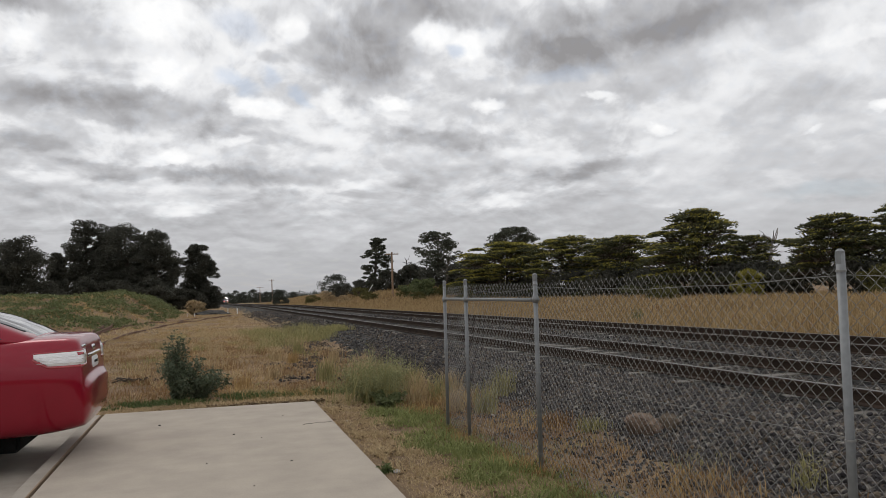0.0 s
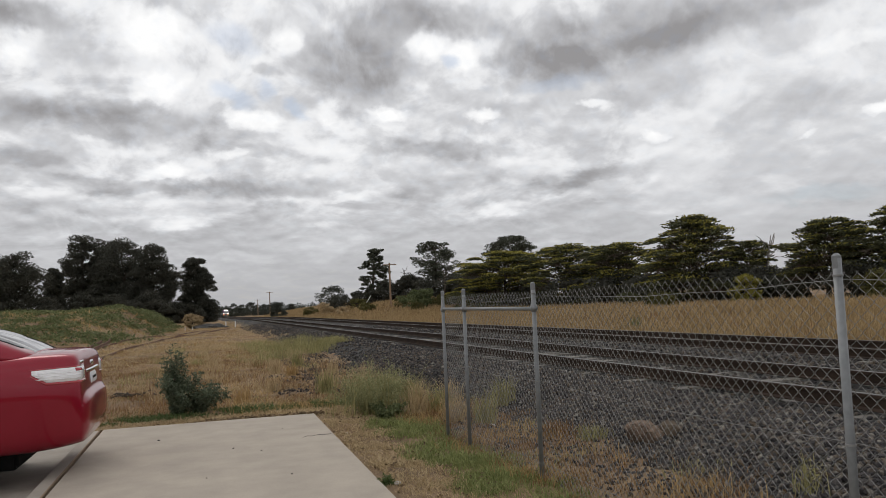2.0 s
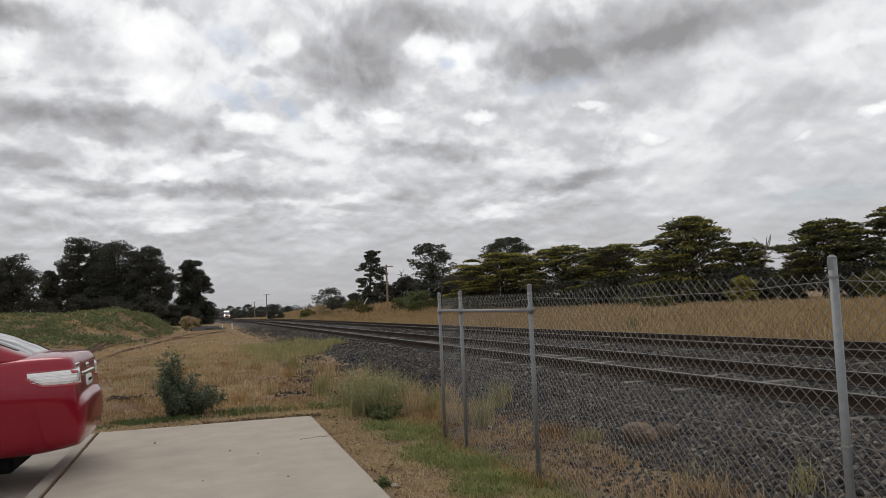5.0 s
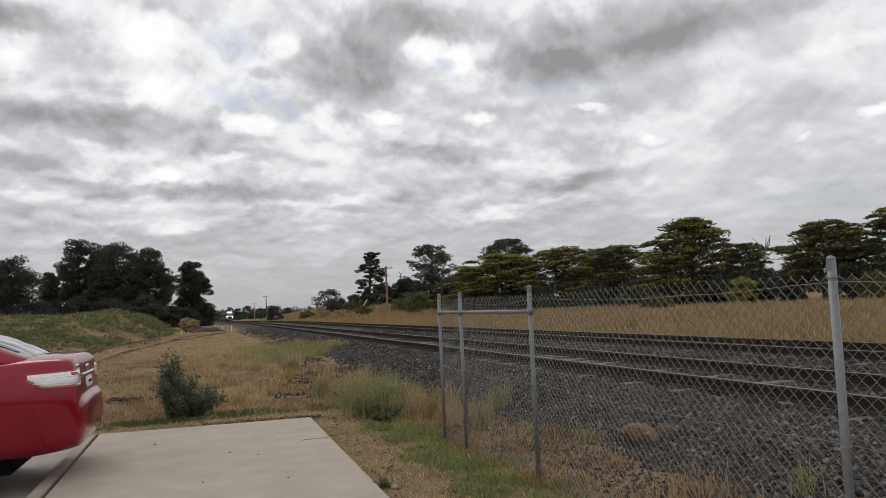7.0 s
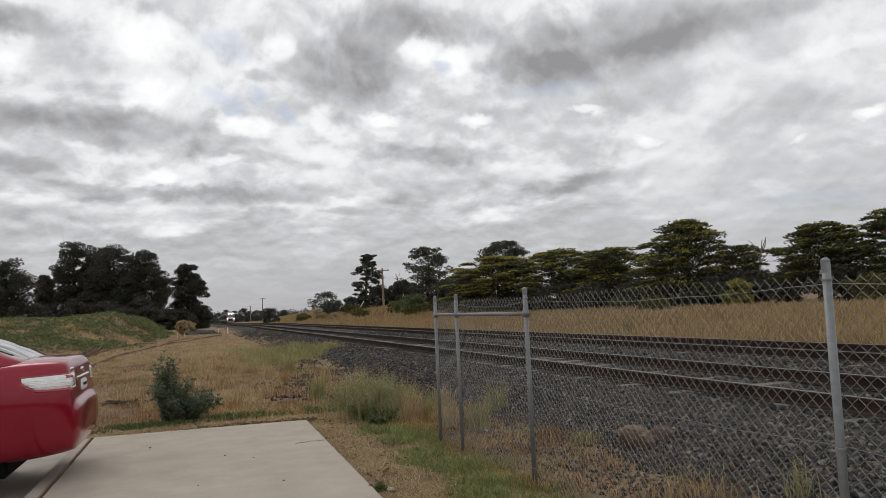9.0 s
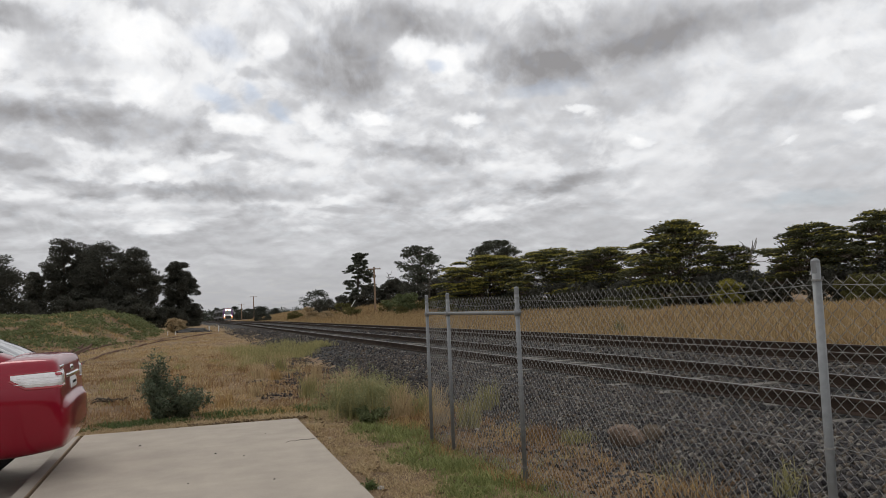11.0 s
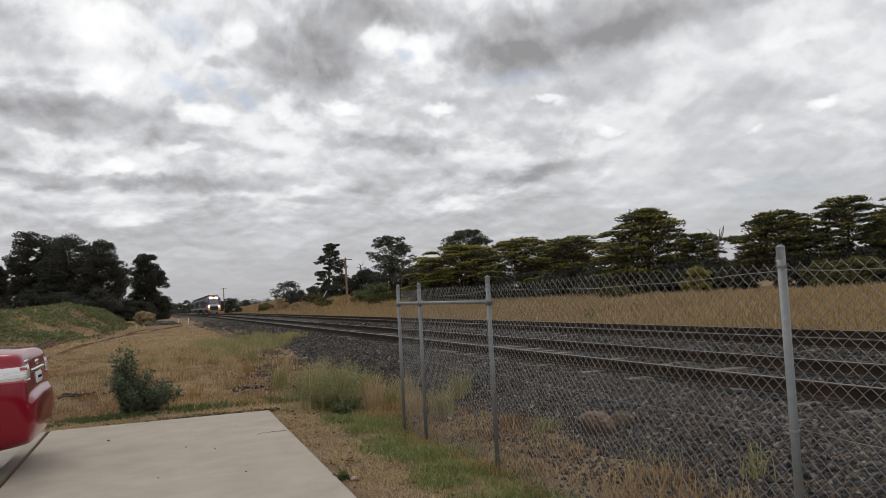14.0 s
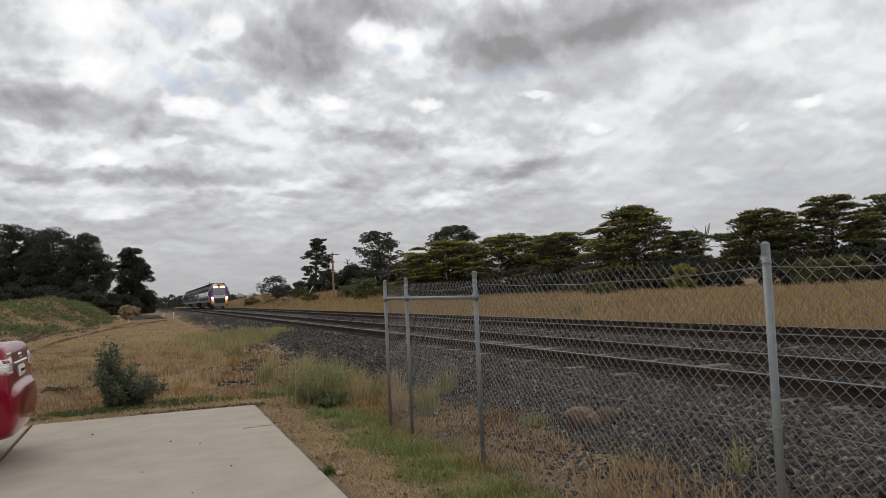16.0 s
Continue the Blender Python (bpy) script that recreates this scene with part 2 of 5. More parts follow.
def stony(m):
    """Crushed stone too small to build: cells of single stones, shade between them painted dark."""
    k = Nodes(m.node_tree)
    b = m.node_tree.nodes["Principled BSDF"]
    at = k.add("ShaderNodeTexCoord").outputs["Object"]
    cell = k.add("ShaderNodeTexVoronoi", Vector=at, Scale=15.0, Randomness=1.0)
    tone = k.ramp(k.add("ShaderNodeSeparateColor", i0=cell.outputs["Color"]).outputs[0], [(0.0, (0.035, 0.034, 0.035)), (0.4, (0.085, 0.083, 0.082)), (0.75, (0.14, 0.132, 0.122)), (0.92, (0.17, 0.14, 0.105)), (1.0, (0.3, 0.28, 0.25))])
    gap_shade = k.span(cell.outputs["Distance"], 0.3, 0.75, 1.0, 0.35, True)
    tone = k.mix(1.0, tone, k.add("ShaderNodeCombineColor", i0=gap_shade, i1=gap_shade, i2=gap_shade).outputs[0], "MULTIPLY")
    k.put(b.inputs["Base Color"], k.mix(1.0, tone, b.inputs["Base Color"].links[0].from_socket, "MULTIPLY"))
    k.put(b.inputs["Normal"], k.add("ShaderNodeBump", {"invert": True}, Strength=1.0, Distance=0.04, Height=cell.outputs["Distance"]).outputs[0])


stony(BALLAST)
LITTER = leaf_material("dead_leaf_litter", (0.07, 0.045, 0.028), (0.24, 0.17, 0.10), 0.1)
ROCK = material("brown_rock", (0.09, 0.062, 0.045), (0.225, 0.155, 0.108), 0.92, scale=7, fine=40, bump=0.8, depth=0.02)
RAIL_SIDE = material("rusted_rail", (0.022, 0.016, 0.013), (0.06, 0.04, 0.029), 0.9, spec=0.15, scale=3, fine=50, bump=0.4, depth=0.004)
RAIL_TOP = material("worn_rail_top", (0.11, 0.105, 0.10), (0.2, 0.19, 0.185), 0.5, 1.0, scale=4, fine=60, bump=0.05, stretch=(1, 0.1, 1))
SLEEPER = material("weathered_sleeper", (0.09, 0.08, 0.068), (0.27, 0.25, 0.22), 0.9, scale=4, fine=45, bump=0.5, depth=0.006, pieces=0.6, stretch=(0.4, 1, 1))
OLD_RAIL = material("old_rusty_rail", (0.07, 0.035, 0.02), (0.17, 0.09, 0.055), 0.9, scale=4, fine=40)
GALVANISED = material("galvanised_steel", (0.15, 0.157, 0.16), (0.25, 0.258, 0.262), 0.45, 0.35, scale=3, fine=30, bump=0.02, depth=0.001)
WIRE = material("galvanised_wire", (0.19, 0.19, 0.182), (0.31, 0.305, 0.292), 0.6, 0.4, scale=9, fine=60, bump=0.0)
BARK = material("bark", (0.035, 0.028, 0.022), (0.11, 0.09, 0.07), 0.95, scale=1.5, fine=14, bump=0.8, depth=0.03, stretch=(1, 1, 0.3))
PALE_BARK = material("pale_dead_wood", (0.15, 0.13, 0.115), (0.3, 0.27, 0.24), 0.9, scale=1.5, fine=14, bump=0.5, depth=0.02, stretch=(1, 1, 0.3))
POLE_WOOD = material("weathered_pole_wood", (0.19, 0.12, 0.075), (0.33, 0.235, 0.16), 0.9, scale=1.5, fine=20, bump=0.5, depth=0.01, stretch=(1, 1, 0.15))
PALE_STONE = material("pale_stone", (0.3, 0.28, 0.25), (0.5, 0.47, 0.43), 0.85, scale=20, fine=80)
PEG = material("white_painted_peg", (0.62, 0.62, 0.6), (0.78, 0.78, 0.76), 0.6, scale=6, fine=40, bump=0.05)
DRY_GRASS = leaf_material("dry_grass", (0.27, 0.165, 0.07), (0.57, 0.40, 0.185))
STRAW = leaf_material("straw", (0.32, 0.228, 0.12), (0.62, 0.485, 0.29))
GOLD_GRASS = leaf_material("tall_golden_grass", (0.2, 0.135, 0.065), (0.5, 0.365, 0.19))
RED_GRASS = leaf_material("reddish_dry_grass", (0.13, 0.07, 0.034), (0.36, 0.22, 0.10))
GREEN_GRASS = leaf_material("green_grass", (0.085, 0.12, 0.035), (0.37, 0.38, 0.15))
FRESH_GREEN = leaf_material("fresh_low_leaves", (0.05, 0.085, 0.03), (0.17, 0.21, 0.08))
FEATHER = leaf_material("feathery_leaf", (0.14, 0.15, 0.07), (0.44, 0.43, 0.22))
MOUND_GREEN = leaf_material("mound_weed_leaf", (0.075, 0.095, 0.04), (0.22, 0.235, 0.105))
PALE_GREEN = leaf_material("pale_green_weed", (0.17, 0.165, 0.07), (0.46, 0.41, 0.19))
SHRUB_LEAF = leaf_material("shrub_leaf", (0.05, 0.07, 0.045), (0.18, 0.205, 0.13))
WEED_GREEN = leaf_material("weed_leaf", (0.06, 0.078, 0.036), (0.18, 0.20, 0.09))
PINE_LEAF = leaf_material("pine_needles", (0.05, 0.05, 0.042), (0.105, 0.104, 0.08), 0.2)
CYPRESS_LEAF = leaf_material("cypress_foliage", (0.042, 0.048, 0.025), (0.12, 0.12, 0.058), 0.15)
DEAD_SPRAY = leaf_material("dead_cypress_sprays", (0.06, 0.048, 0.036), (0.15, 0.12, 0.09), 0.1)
CYPRESS_TIP = leaf_material("cypress_lit_new_growth", (0.13, 0.13, 0.03), (0.42, 0.36, 0.08), 0.25)
GUM_LEAF = leaf_material("gum_leaves", (0.045, 0.05, 0.038), (0.115, 0.12, 0.082), 0.15)
FAR_LEAF = leaf_material("far_tree_leaves", (0.05, 0.056, 0.046), (0.10, 0.108, 0.085), 0.1)
OLIVE_LEAF = leaf_material("olive_shrub_leaves", (0.06, 0.06, 0.022), (0.17, 0.155, 0.055), 0.15)
BROWN_LEAF = leaf_material("brown_dry_brush", (0.26, 0.185, 0.1), (0.54, 0.42, 0.25), 0.15)


# ---------------------------------------------------------------- mesh helpers
def mesh_of(name, verts, faces, mats, smooth=False):
    me = bpy.data.meshes.new(name)
    me.from_pydata(np.asarray(verts, float).reshape(-1, 3).tolist(), [], faces if isinstance(faces, list) else faces.tolist())
    for m in mats if isinstance(mats, (list, tuple)) else [mats]:
        me.materials.append(m)
    if smooth:
        me.polygons.foreach_set("use_smooth", [True] * len(me.polygons))
    me.update()
    return me


def part(name, bm, mat, parent=None, label="", smooth=False):
    """Links a bmesh, or a mesh, as one object under a thing or a part."""
    if isinstance(bm, bpy.types.Mesh):
        me = bm
    else:
        me = bpy.data.meshes.new(name)
        bm.normal_update()
        bm.to_mesh(me)
        bm.free()
        me.materials.append(mat)
        if smooth:
            me.polygons.foreach_set("use_smooth", [True] * len(me.polygons))
    ob = new(name, me)
    if parent is not None:
        ob.parent = parent
    return tagged(ob, label)


def box(bm, lo, hi, bevel=0.0):
    c = [(a + b) / 2 for a, b in zip(lo, hi)]
    s = [b - a for a, b in zip(lo, hi)]
    made = bmesh.ops.create_cube(bm, size=1.0, matrix=Matrix.Translation(c) @ Matrix.Diagonal((*s, 1)))
    if bevel:
        edges = list({e for v in made["verts"] for e in v.link_edges})
        bmesh.ops.bevel(bm, geom=edges, offset=bevel, segments=2, affect="EDGES")
    return bm


def rod(bm, a, b, r0, r1=None, sides=10, caps=True):
    a, b = Vector(a), Vector(b)
    d = b - a
    m = Matrix.Translation((a + b) / 2) @ Vector((0, 0, 1)).rotation_difference(d).to_matrix().to_4x4()
    bmesh.ops.create_cone(bm, cap_ends=caps, segments=sides, radius1=r0, radius2=r0 if r1 is None else r1, depth=d.length, matrix=m)
    return bm


def tubes(lines, radii, sides=3):
    """Verts and faces of tubes along polylines of equal length: lines (n, k, 3), radii (n, k)."""
    lines, radii = np.asarray(lines, float), np.asarray(radii, float)
    n, k, _ = lines.shape
    d = np.gradient(lines, axis=1)
    d /= np.linalg.norm(d, axis=2, keepdims=True) + 1e-9
    ref = np.where(np.abs(d[..., 2:3]) > 0.9, np.array([1.0, 0, 0]), np.array([0, 0, 1.0]))
    u = np.cross(d, ref)
    u /= np.linalg.norm(u, axis=2, keepdims=True) + 1e-9
    w = np.cross(d, u)
    ang = np.arange(sides) / sides * 2 * np.pi
    v = lines[:, :, None] + radii[:, :, None, None] * (np.cos(ang)[:, None] * u[:, :, None] + np.sin(ang)[:, None] * w[:, :, None])
    i = np.arange(n)[:, None, None] * k * sides + np.arange(k - 1)[None, :, None] * sides
    a = i + np.arange(sides)
    b = i + (np.arange(sides) + 1) % sides
    return v.reshape(-1, 3), np.stack([a, b, b + sides, a + sides], -1).reshape(-1, 4)


rng = np.random.default_rng(7)


def smooth01(v, a, b):
    t = np.clip((np.asarray(v, float) - a) / (b - a), 0, 1)
    return t * t * (3 - 2 * t)


def bumps(x, y, size, seed=0.0):
    """A cheap uneven height field, about -1 to 1."""
    x, y = np.asarray(x, float) / size, np.asarray(y, float) / size
    return (np.sin(x * 2.1 + 1.3 * np.sin(y * 1.7 + seed) + seed) + np.sin(y * 2.7 + 1.1 * np.sin(x * 1.9 - seed)) + 0.6 * np.sin((x + y) * 4.3 + seed * 3) + 0.5 * np.sin((x - 1.7 * y) * 5.9 - seed)) / 3.1


def grade(y):
    """The line falls gently beyond 105 m."""
    y = np.asarray(y, float)
    return -0.0043 * (np.clip(y, 105, 520) - 105)


def ground_z(x, y):
    x, y = np.asarray(x, float), np.asarray(y, float)
    z = -0.05 + 0.03 * bumps(x, y, 2.5) + 0.015 * bumps(x, y, 0.7, 2.0)
    far = smooth01(y, 14, 30)
    z = z + far * 0.10 * bumps(x, y, 9.0, 1.0) * (1 - smooth01(x, 3.0, 5.0))
    # the railway formation
    bed = smooth01(x, 3.2, 5.0) * (1 - smooth01(x, 13.3, 15.4))
    z = z * (1 - bed) + 0.15 * bed
    # meadow and bank beyond the line
    over = smooth01(x, 14.5, 19)
    z = z + over * (0.15 + 0.25 * smooth01(x, 19, 40) + 0.12 * bumps(x, y, 14, 3.0))
    z = z + over * smooth01(x, 15.5, 30) * smooth01(y, 75, 120) * (1 - smooth01(y, 220, 300)) * 2.0
    # weedy spoil mound beside the siding
    wx = smooth01(x, -40, -27) * (1 - smooth01(x, -9.5 + 0.055 * y, -3.6 + 0.02 * y))
    wy = smooth01(y, 38, 60) * (1 - smooth01(y, 75, 95))
    z = z + wx * wy * (1.95 + 0.35 * bumps(x, y, 8.0, 0.5) + 0.12 * bumps(x, y, 2.2, 1.5))
    z = np.where((x > -30) & (x < 1.5) & (y < 11.0), -0.06, z)
    # dug out under the parking bay
    z = np.where((x > -13.8) & (x < -1.35) & (y < 10.7), -0.22, z)
    return z + grade(y)


def even(lo, hi, n):
    return np.linspace(lo, hi, n, endpoint=False)


def make_ground():
    xs = np.r_[even(-1500, -300, 8), even(-300, -60, 12), even(-60, -14, 30), even(-14, 20, 120), even(20, 60, 34), even(60, 300, 14), np.linspace(300, 1500, 9)]
    ys = np.r_[even(-1500, -100, 8), even(-100, -8, 14), even(-8, 34, 130), even(34, 130, 110), even(130, 320, 50), even(320, 700, 20), np.linspace(700, 2500, 8)]
    gx, gy = np.meshgrid(xs, ys)
    v = np.stack([gx, gy, ground_z(gx, gy)], -1).reshape(-1, 3)
    n = len(xs)
    i = (np.arange(len(ys) - 1)[:, None] * n + np.arange(n - 1)).ravel()
    f = np.stack([i, i + 1, i + n + 1, i + n], -1)
    tagged(new("ground", mesh_of("ground", v, f, SOIL, True)), "dry brown soil with sparse dead grass", "ground", kind="structure")


make_ground()


# ---------------------------------------------------------------- concrete slab and kerb
def make_slab():
    bm = bmesh.new()
    low = [(-1.30, -6), (1.36, -6), (1.37, 5.4), (1.45, 10.85), (-1.27, 10.95)]
    bottom = [bm.verts.new((x, y, -0.12)) for x, y in low]
    face = bm.faces.new(bottom)
    out = bmesh.ops.extrude_face_region(bm, geom=[face])
    bmesh.ops.translate(bm, verts=[v for v in out["geom"] if isinstance(v, bmesh.types.BMVert)], vec=(0, 0, 0.12))
    bmesh.ops.recalc_face_normals(bm, faces=bm.faces)
    bmesh.ops.bevel(bm, geom=[e for e in bm.edges if all(v.co.z > -0.01 for v in e.verts)], offset=0.012, segments=2, affect="EDGES")
    slab = tagged(part("pavement", bm, CONCRETE), "plain beige concrete slab with a broom finish", "pavement", kind="structure")
    # dark filler in the joint, and the kerb strip along the parking bay
    bm = box(bmesh.new(), (-1.313, -6, -0.1), (-1.3, 10.9, -0.003))
    part("joint", bm, JOINT, slab, "brown weathered joint filler")
    bm = bmesh.new()
    prof = [(-1.313, -0.1), (-1.313, -0.002), (-1.42, -0.002), (-1.434, -0.014), (-1.44, -0.09), (-1.44, -0.2)]
    rows = [[bm.verts.new((x, y, z)) for x, z in prof] for y in (-6, 2, 6, 10.9)]
    for a, b in zip(rows, rows[1:]):
        for i in range(len(prof) - 1):
            bm.faces.new((a[i], a[i + 1], b[i + 1], b[i]))
    bm.faces.new(rows[0])
    bm.faces.new(rows[-1][::-1])
    bmesh.ops.recalc_face_normals(bm, faces=bm.faces)
    tagged(part("kerb", bm, KERB), "low concrete kerb beside the parking bay", "kerb", kind="structure")
    bm = box(bmesh.new(), (-14, -6, -0.25), (-1.442, 10.8, -0.09))
    tagged(part("parking_bay", bm, KERB), "grey concrete parking bay below the kerb", "pavement", kind="structure")
    # hairline crack and dark chips
    pts = np.array([(1.37, 9.0), (1.30, 8.97), (1.24, 9.0), (1.17, 8.94), (1.12, 8.95), (1.05, 8.9)])
    rng2 = np.random.default_rng(3)
    line = np.c_[pts + rng2.normal(0, 0.008, pts.shape), np.full(len(pts), 0.001)]
    v, f = tubes(line[None], np.full((1, len(pts)), 0.0032), 4)
    part("crack", mesh_of("crack", v, f, CRACK), None, slab, "thin dark crack")
    for x, y, s in ((-0.52, 9.6, 0.028), (0.28, 8.6, 0.02), (0.55, 8.3, 0.016), (0.0, 7.2, 0.015), (0.72, 7.0, 0.018), (0.35, 6.2, 0.014), (-0.2, 5.6, 0.014), (0.9, 9.7, 0.012)):
        bm = bmesh.new()
        bmesh.ops.create_icosphere(bm, subdivisions=1, radius=s * 0.6, matrix=Matrix.Translation((x, y, s * 0.18)) @ Matrix.Diagonal((1, 0.8, 0.5, 1)))
        tagged(part("pebble", bm, CRACK), "small dark stone lying on concrete", "pebble", group="pebbles on the slab")


make_slab()

# ---------------------------------------------------------------- railway
NEAR_X, FAR_X, HEAD = 6.97, 11.34, 0.397
STEPS = np.r_[even(-12, 105, 20), even(105, 520, 30), np.linspace(520, 900, 6)]


def strip(profile, x0, ys, z0=0.0):
    """A profile of (x, z) points drawn along the line."""
    p = np.array(profile, float)
    v = np.concatenate([np.c_[p[:, 0] + x0, np.full(len(p), y), p[:, 1] + z0 + grade(y)] for y in ys])
    n = len(p)
    i = (np.arange(len(ys) - 1)[:, None] * n + np.arange(n - 1)).ravel()
    return v, np.stack([i, i + 1, i + n + 1, i + n], -1)


def make_ballast():
    xs = np.r_[3.0, even(3.3, 5.2, 20), even(5.2, 13.3, 46), np.linspace(13.3, 15.6, 14)]
    ys = np.r_[even(-12, 40, 260), even(40, 120, 120), even(120, 520, 80), np.linspace(520, 900, 8)]
    gx, gy = np.meshgrid(xs, ys)
    z = -0.09 + 0.30 * smooth01(gx, 3.1, 4.85 + 0.15 * bumps(gx, gy, 3.0)) - 0.33 * smooth01(gx, 13.35, 15.5)
    for c in (NEAR_X, FAR_X):
        z -= 0.02 * np.exp(-(((gx - c) / 0.5) ** 2))
    z += 0.018 * bumps(gx, gy, 0.5, 1.0) + 0.02 * bumps(gx, gy, 1.6, 4.0)
    v = np.stack([gx, gy, z + grade(gy)], -1).reshape(-1, 3)
    n = len(xs)
    i = (np.arange(len(ys) - 1)[:, None] * n + np.arange(n - 1)).ravel()
    f = np.stack([i, i + 1, i + n + 1, i + n], -1)
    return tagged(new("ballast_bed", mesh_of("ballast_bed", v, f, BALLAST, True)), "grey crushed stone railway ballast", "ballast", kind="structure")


ballast = make_ballast()
RAIL_PROFILE = [(-0.065, -0.157), (-0.065, -0.147), (-0.012, -0.13), (-0.008, -0.045), (-0.034, -0.035), (-0.035, -0.004), (-0.028, 0.0), (0.028, 0.0), (0.035, -0.004), (0.034, -0.035), (0.008, -0.045), (0.012, -0.13), (0.065, -0.147), (0.065, -0.157)]
HEAD_PROFILE = [(-0.03, 0.0015), (-0.026, 0.004), (0.026, 0.004), (0.03, 0.0015)]


def make_track(centre, label):
    track = tagged(new("railway_track"), label, "railway track", group="tracks of the double line")
    for side in (-0.8, 0.8):
        v, f = strip(RAIL_PROFILE, centre + side, STEPS, HEAD)
        rail = part("rail", mesh_of("rail", v, f, RAIL_SIDE), None, track)
        v, f = strip(HEAD_PROFILE, centre + side, STEPS, HEAD)
        part("running_surface", mesh_of("running_surface", v, f, RAIL_TOP), None, rail, "bright worn steel top")
    return track


track_near = make_track(NEAR_X, "railway track with brown rails and weathered sleepers in ballast")
track_far = make_track(FAR_X, "second railway track with brown rails beside dry grass")


# ---------------------------------------------------------------- fence
FENCE_X = 2.61
POSTS = [8.36, 7.62, 5.84, 2.637, -0.6, -3.8]


def make_fence():
    fence = tagged(new("chain_link_fence"), "galvanised chain-link fence on round steel posts", "fence")
    for n, y in enumerate(POSTS):
        bm = bmesh.new()
        r = 0.019
        base = float(ground_z(FENCE_X, y)) - 0.2
        lean = 0.004 if n == 3 else 0.0
        rod(bm, (FENCE_X, y + lean, base), (FENCE_X, y - lean * 0.2, 1.575), r, sides=20)
        post = part("post", bm, GALVANISED, fence, smooth=True)
        bm = bmesh.new()
        rod(bm, (FENCE_X, y, 1.53), (FENCE_X, y, 1.585), r + 0.0006, sides=20)
        rod(bm, (FENCE_X, y, 1.585), (FENCE_X, y, 1.596), r + 0.0012, r - 0.012, sides=20)
        part("cap", bm, GALVANISED, post, "pressed steel cap")
        for z in (0.12, 0.78, 1.5):
            bm = rod(bmesh.new(), (FENCE_X, y, z - 0.004), (FENCE_X, y, z + 0.004), r + 0.004, sides=16)
            part("tie_wire", bm, WIRE, post)
    bm = rod(bmesh.new(), (FENCE_X, POSTS[0], 1.385), (FENCE_X, POSTS[2], 1.375), 0.016, sides=16)
    part("brace_rail", bm, GALVANISED, fence, smooth=True)
    for y in POSTS[:3]:
        bm = rod(bmesh.new(), (FENCE_X, y - 0.045, 1.38), (FENCE_X, y + 0.045, 1.38), 0.0195, sides=16)
        rod(bm, (FENCE_X, y, 1.35), (FENCE_X, y, 1.41), 0.025, sides=20)
        part("clamp", bm, GALVANISED, fence, smooth=True)
    # woven wire: each strand zigzags up between its neighbours
    pitch, rise = 0.036, 0.064
    ys = np.arange(POSTS[-1], POSTS[0], pitch)
    rows = int(1.57 / rise * 2)
    steps = np.repeat(np.arange(rows + 1), 2)
    zs = steps * rise / 2 - 0.05 + np.tile([-0.16, 0.16], rows + 1) * rise / 2
    side = np.where((steps[None] + np.arange(len(ys))[:, None]) % 2, 1, -1)
    bow = np.sin(ys * 1.3)[:, None]
    lines = np.zeros((len(ys), len(zs), 3))
    lines[..., 0] = FENCE_X + 0.032 + 0.004 * side + 0.010 * bow * np.sin(zs * 2.2)[None]
    lines[..., 1] = ys[:, None] + side * pitch * 0.51 + 0.012 * np.sin(ys * 2.1)[:, None] * np.sin(zs * 3.0)[None]
    lines[..., 2] = zs[None] + 0.008 * np.sin(ys * 1.95)[:, None]
    v, f = tubes(lines, np.full(lines.shape[:2], 0.0016), 4)
    part("wire_mesh", mesh_of("wire_mesh", v, f, WIRE), None, fence, "woven galvanised wire diamonds")
    for z, droop in ((0.1, 0.0), (0.78, 0.03), (1.48, 0.035)):
        pts = []
        for a, b in zip(POSTS, POSTS[1:]):
            for s in np.linspace(0, 1, 12, endpoint=False):
                pts.append((FENCE_X + 0.038 + 0.004 * math.sin(s * 40), a + (b - a) * s, z - droop * math.sin(math.pi * s) + 0.004 * math.sin(s * 23 + a)))
        v, f = tubes(np.array(pts)[None], np.full((1, len(pts)), 0.0018), 5)
        part("line_wire", mesh_of("line_wire", v, f, WIRE), None, fence)
    return fence


make_fence()


# ---------------------------------------------------------------- trees
def leaf_cloud(centres, radii, count, size, r, flat=0.0):
    """Small leaves, two triangles each, scattered over clumps. flat: how level the leaves lie."""
    centres, radii = np.asarray(centres, float), np.asarray(radii, float)
    n = len(centres) * count
    d = r.normal(size=(len(centres), count, 3))
    d /= np.linalg.norm(d, axis=2, keepdims=True)
    d *= r.uniform(0.35, 1.05, (len(centres), count, 1)) ** 0.6
    p = (centres[:, None] + d * radii[:, None]).reshape(n, 3)
    a = r.normal(size=(n, 3))
    a[:, 2] *= 1 - flat
    a /= np.linalg.norm(a, axis=1, keepdims=True)
    b = np.cross(a, r.normal(size=(n, 3)))
    b /= np.linalg.norm(b, axis=1, keepdims=True) + 1e-9
    s = size * r.uniform(0.5, 1.4, (n, 1))
    v = np.stack([p - a * s, p + b * s * 0.38, p + a * s, p - b * s * 0.38], 1).reshape(-1, 3)
    return v, np.arange(n * 4).reshape(n, 4)


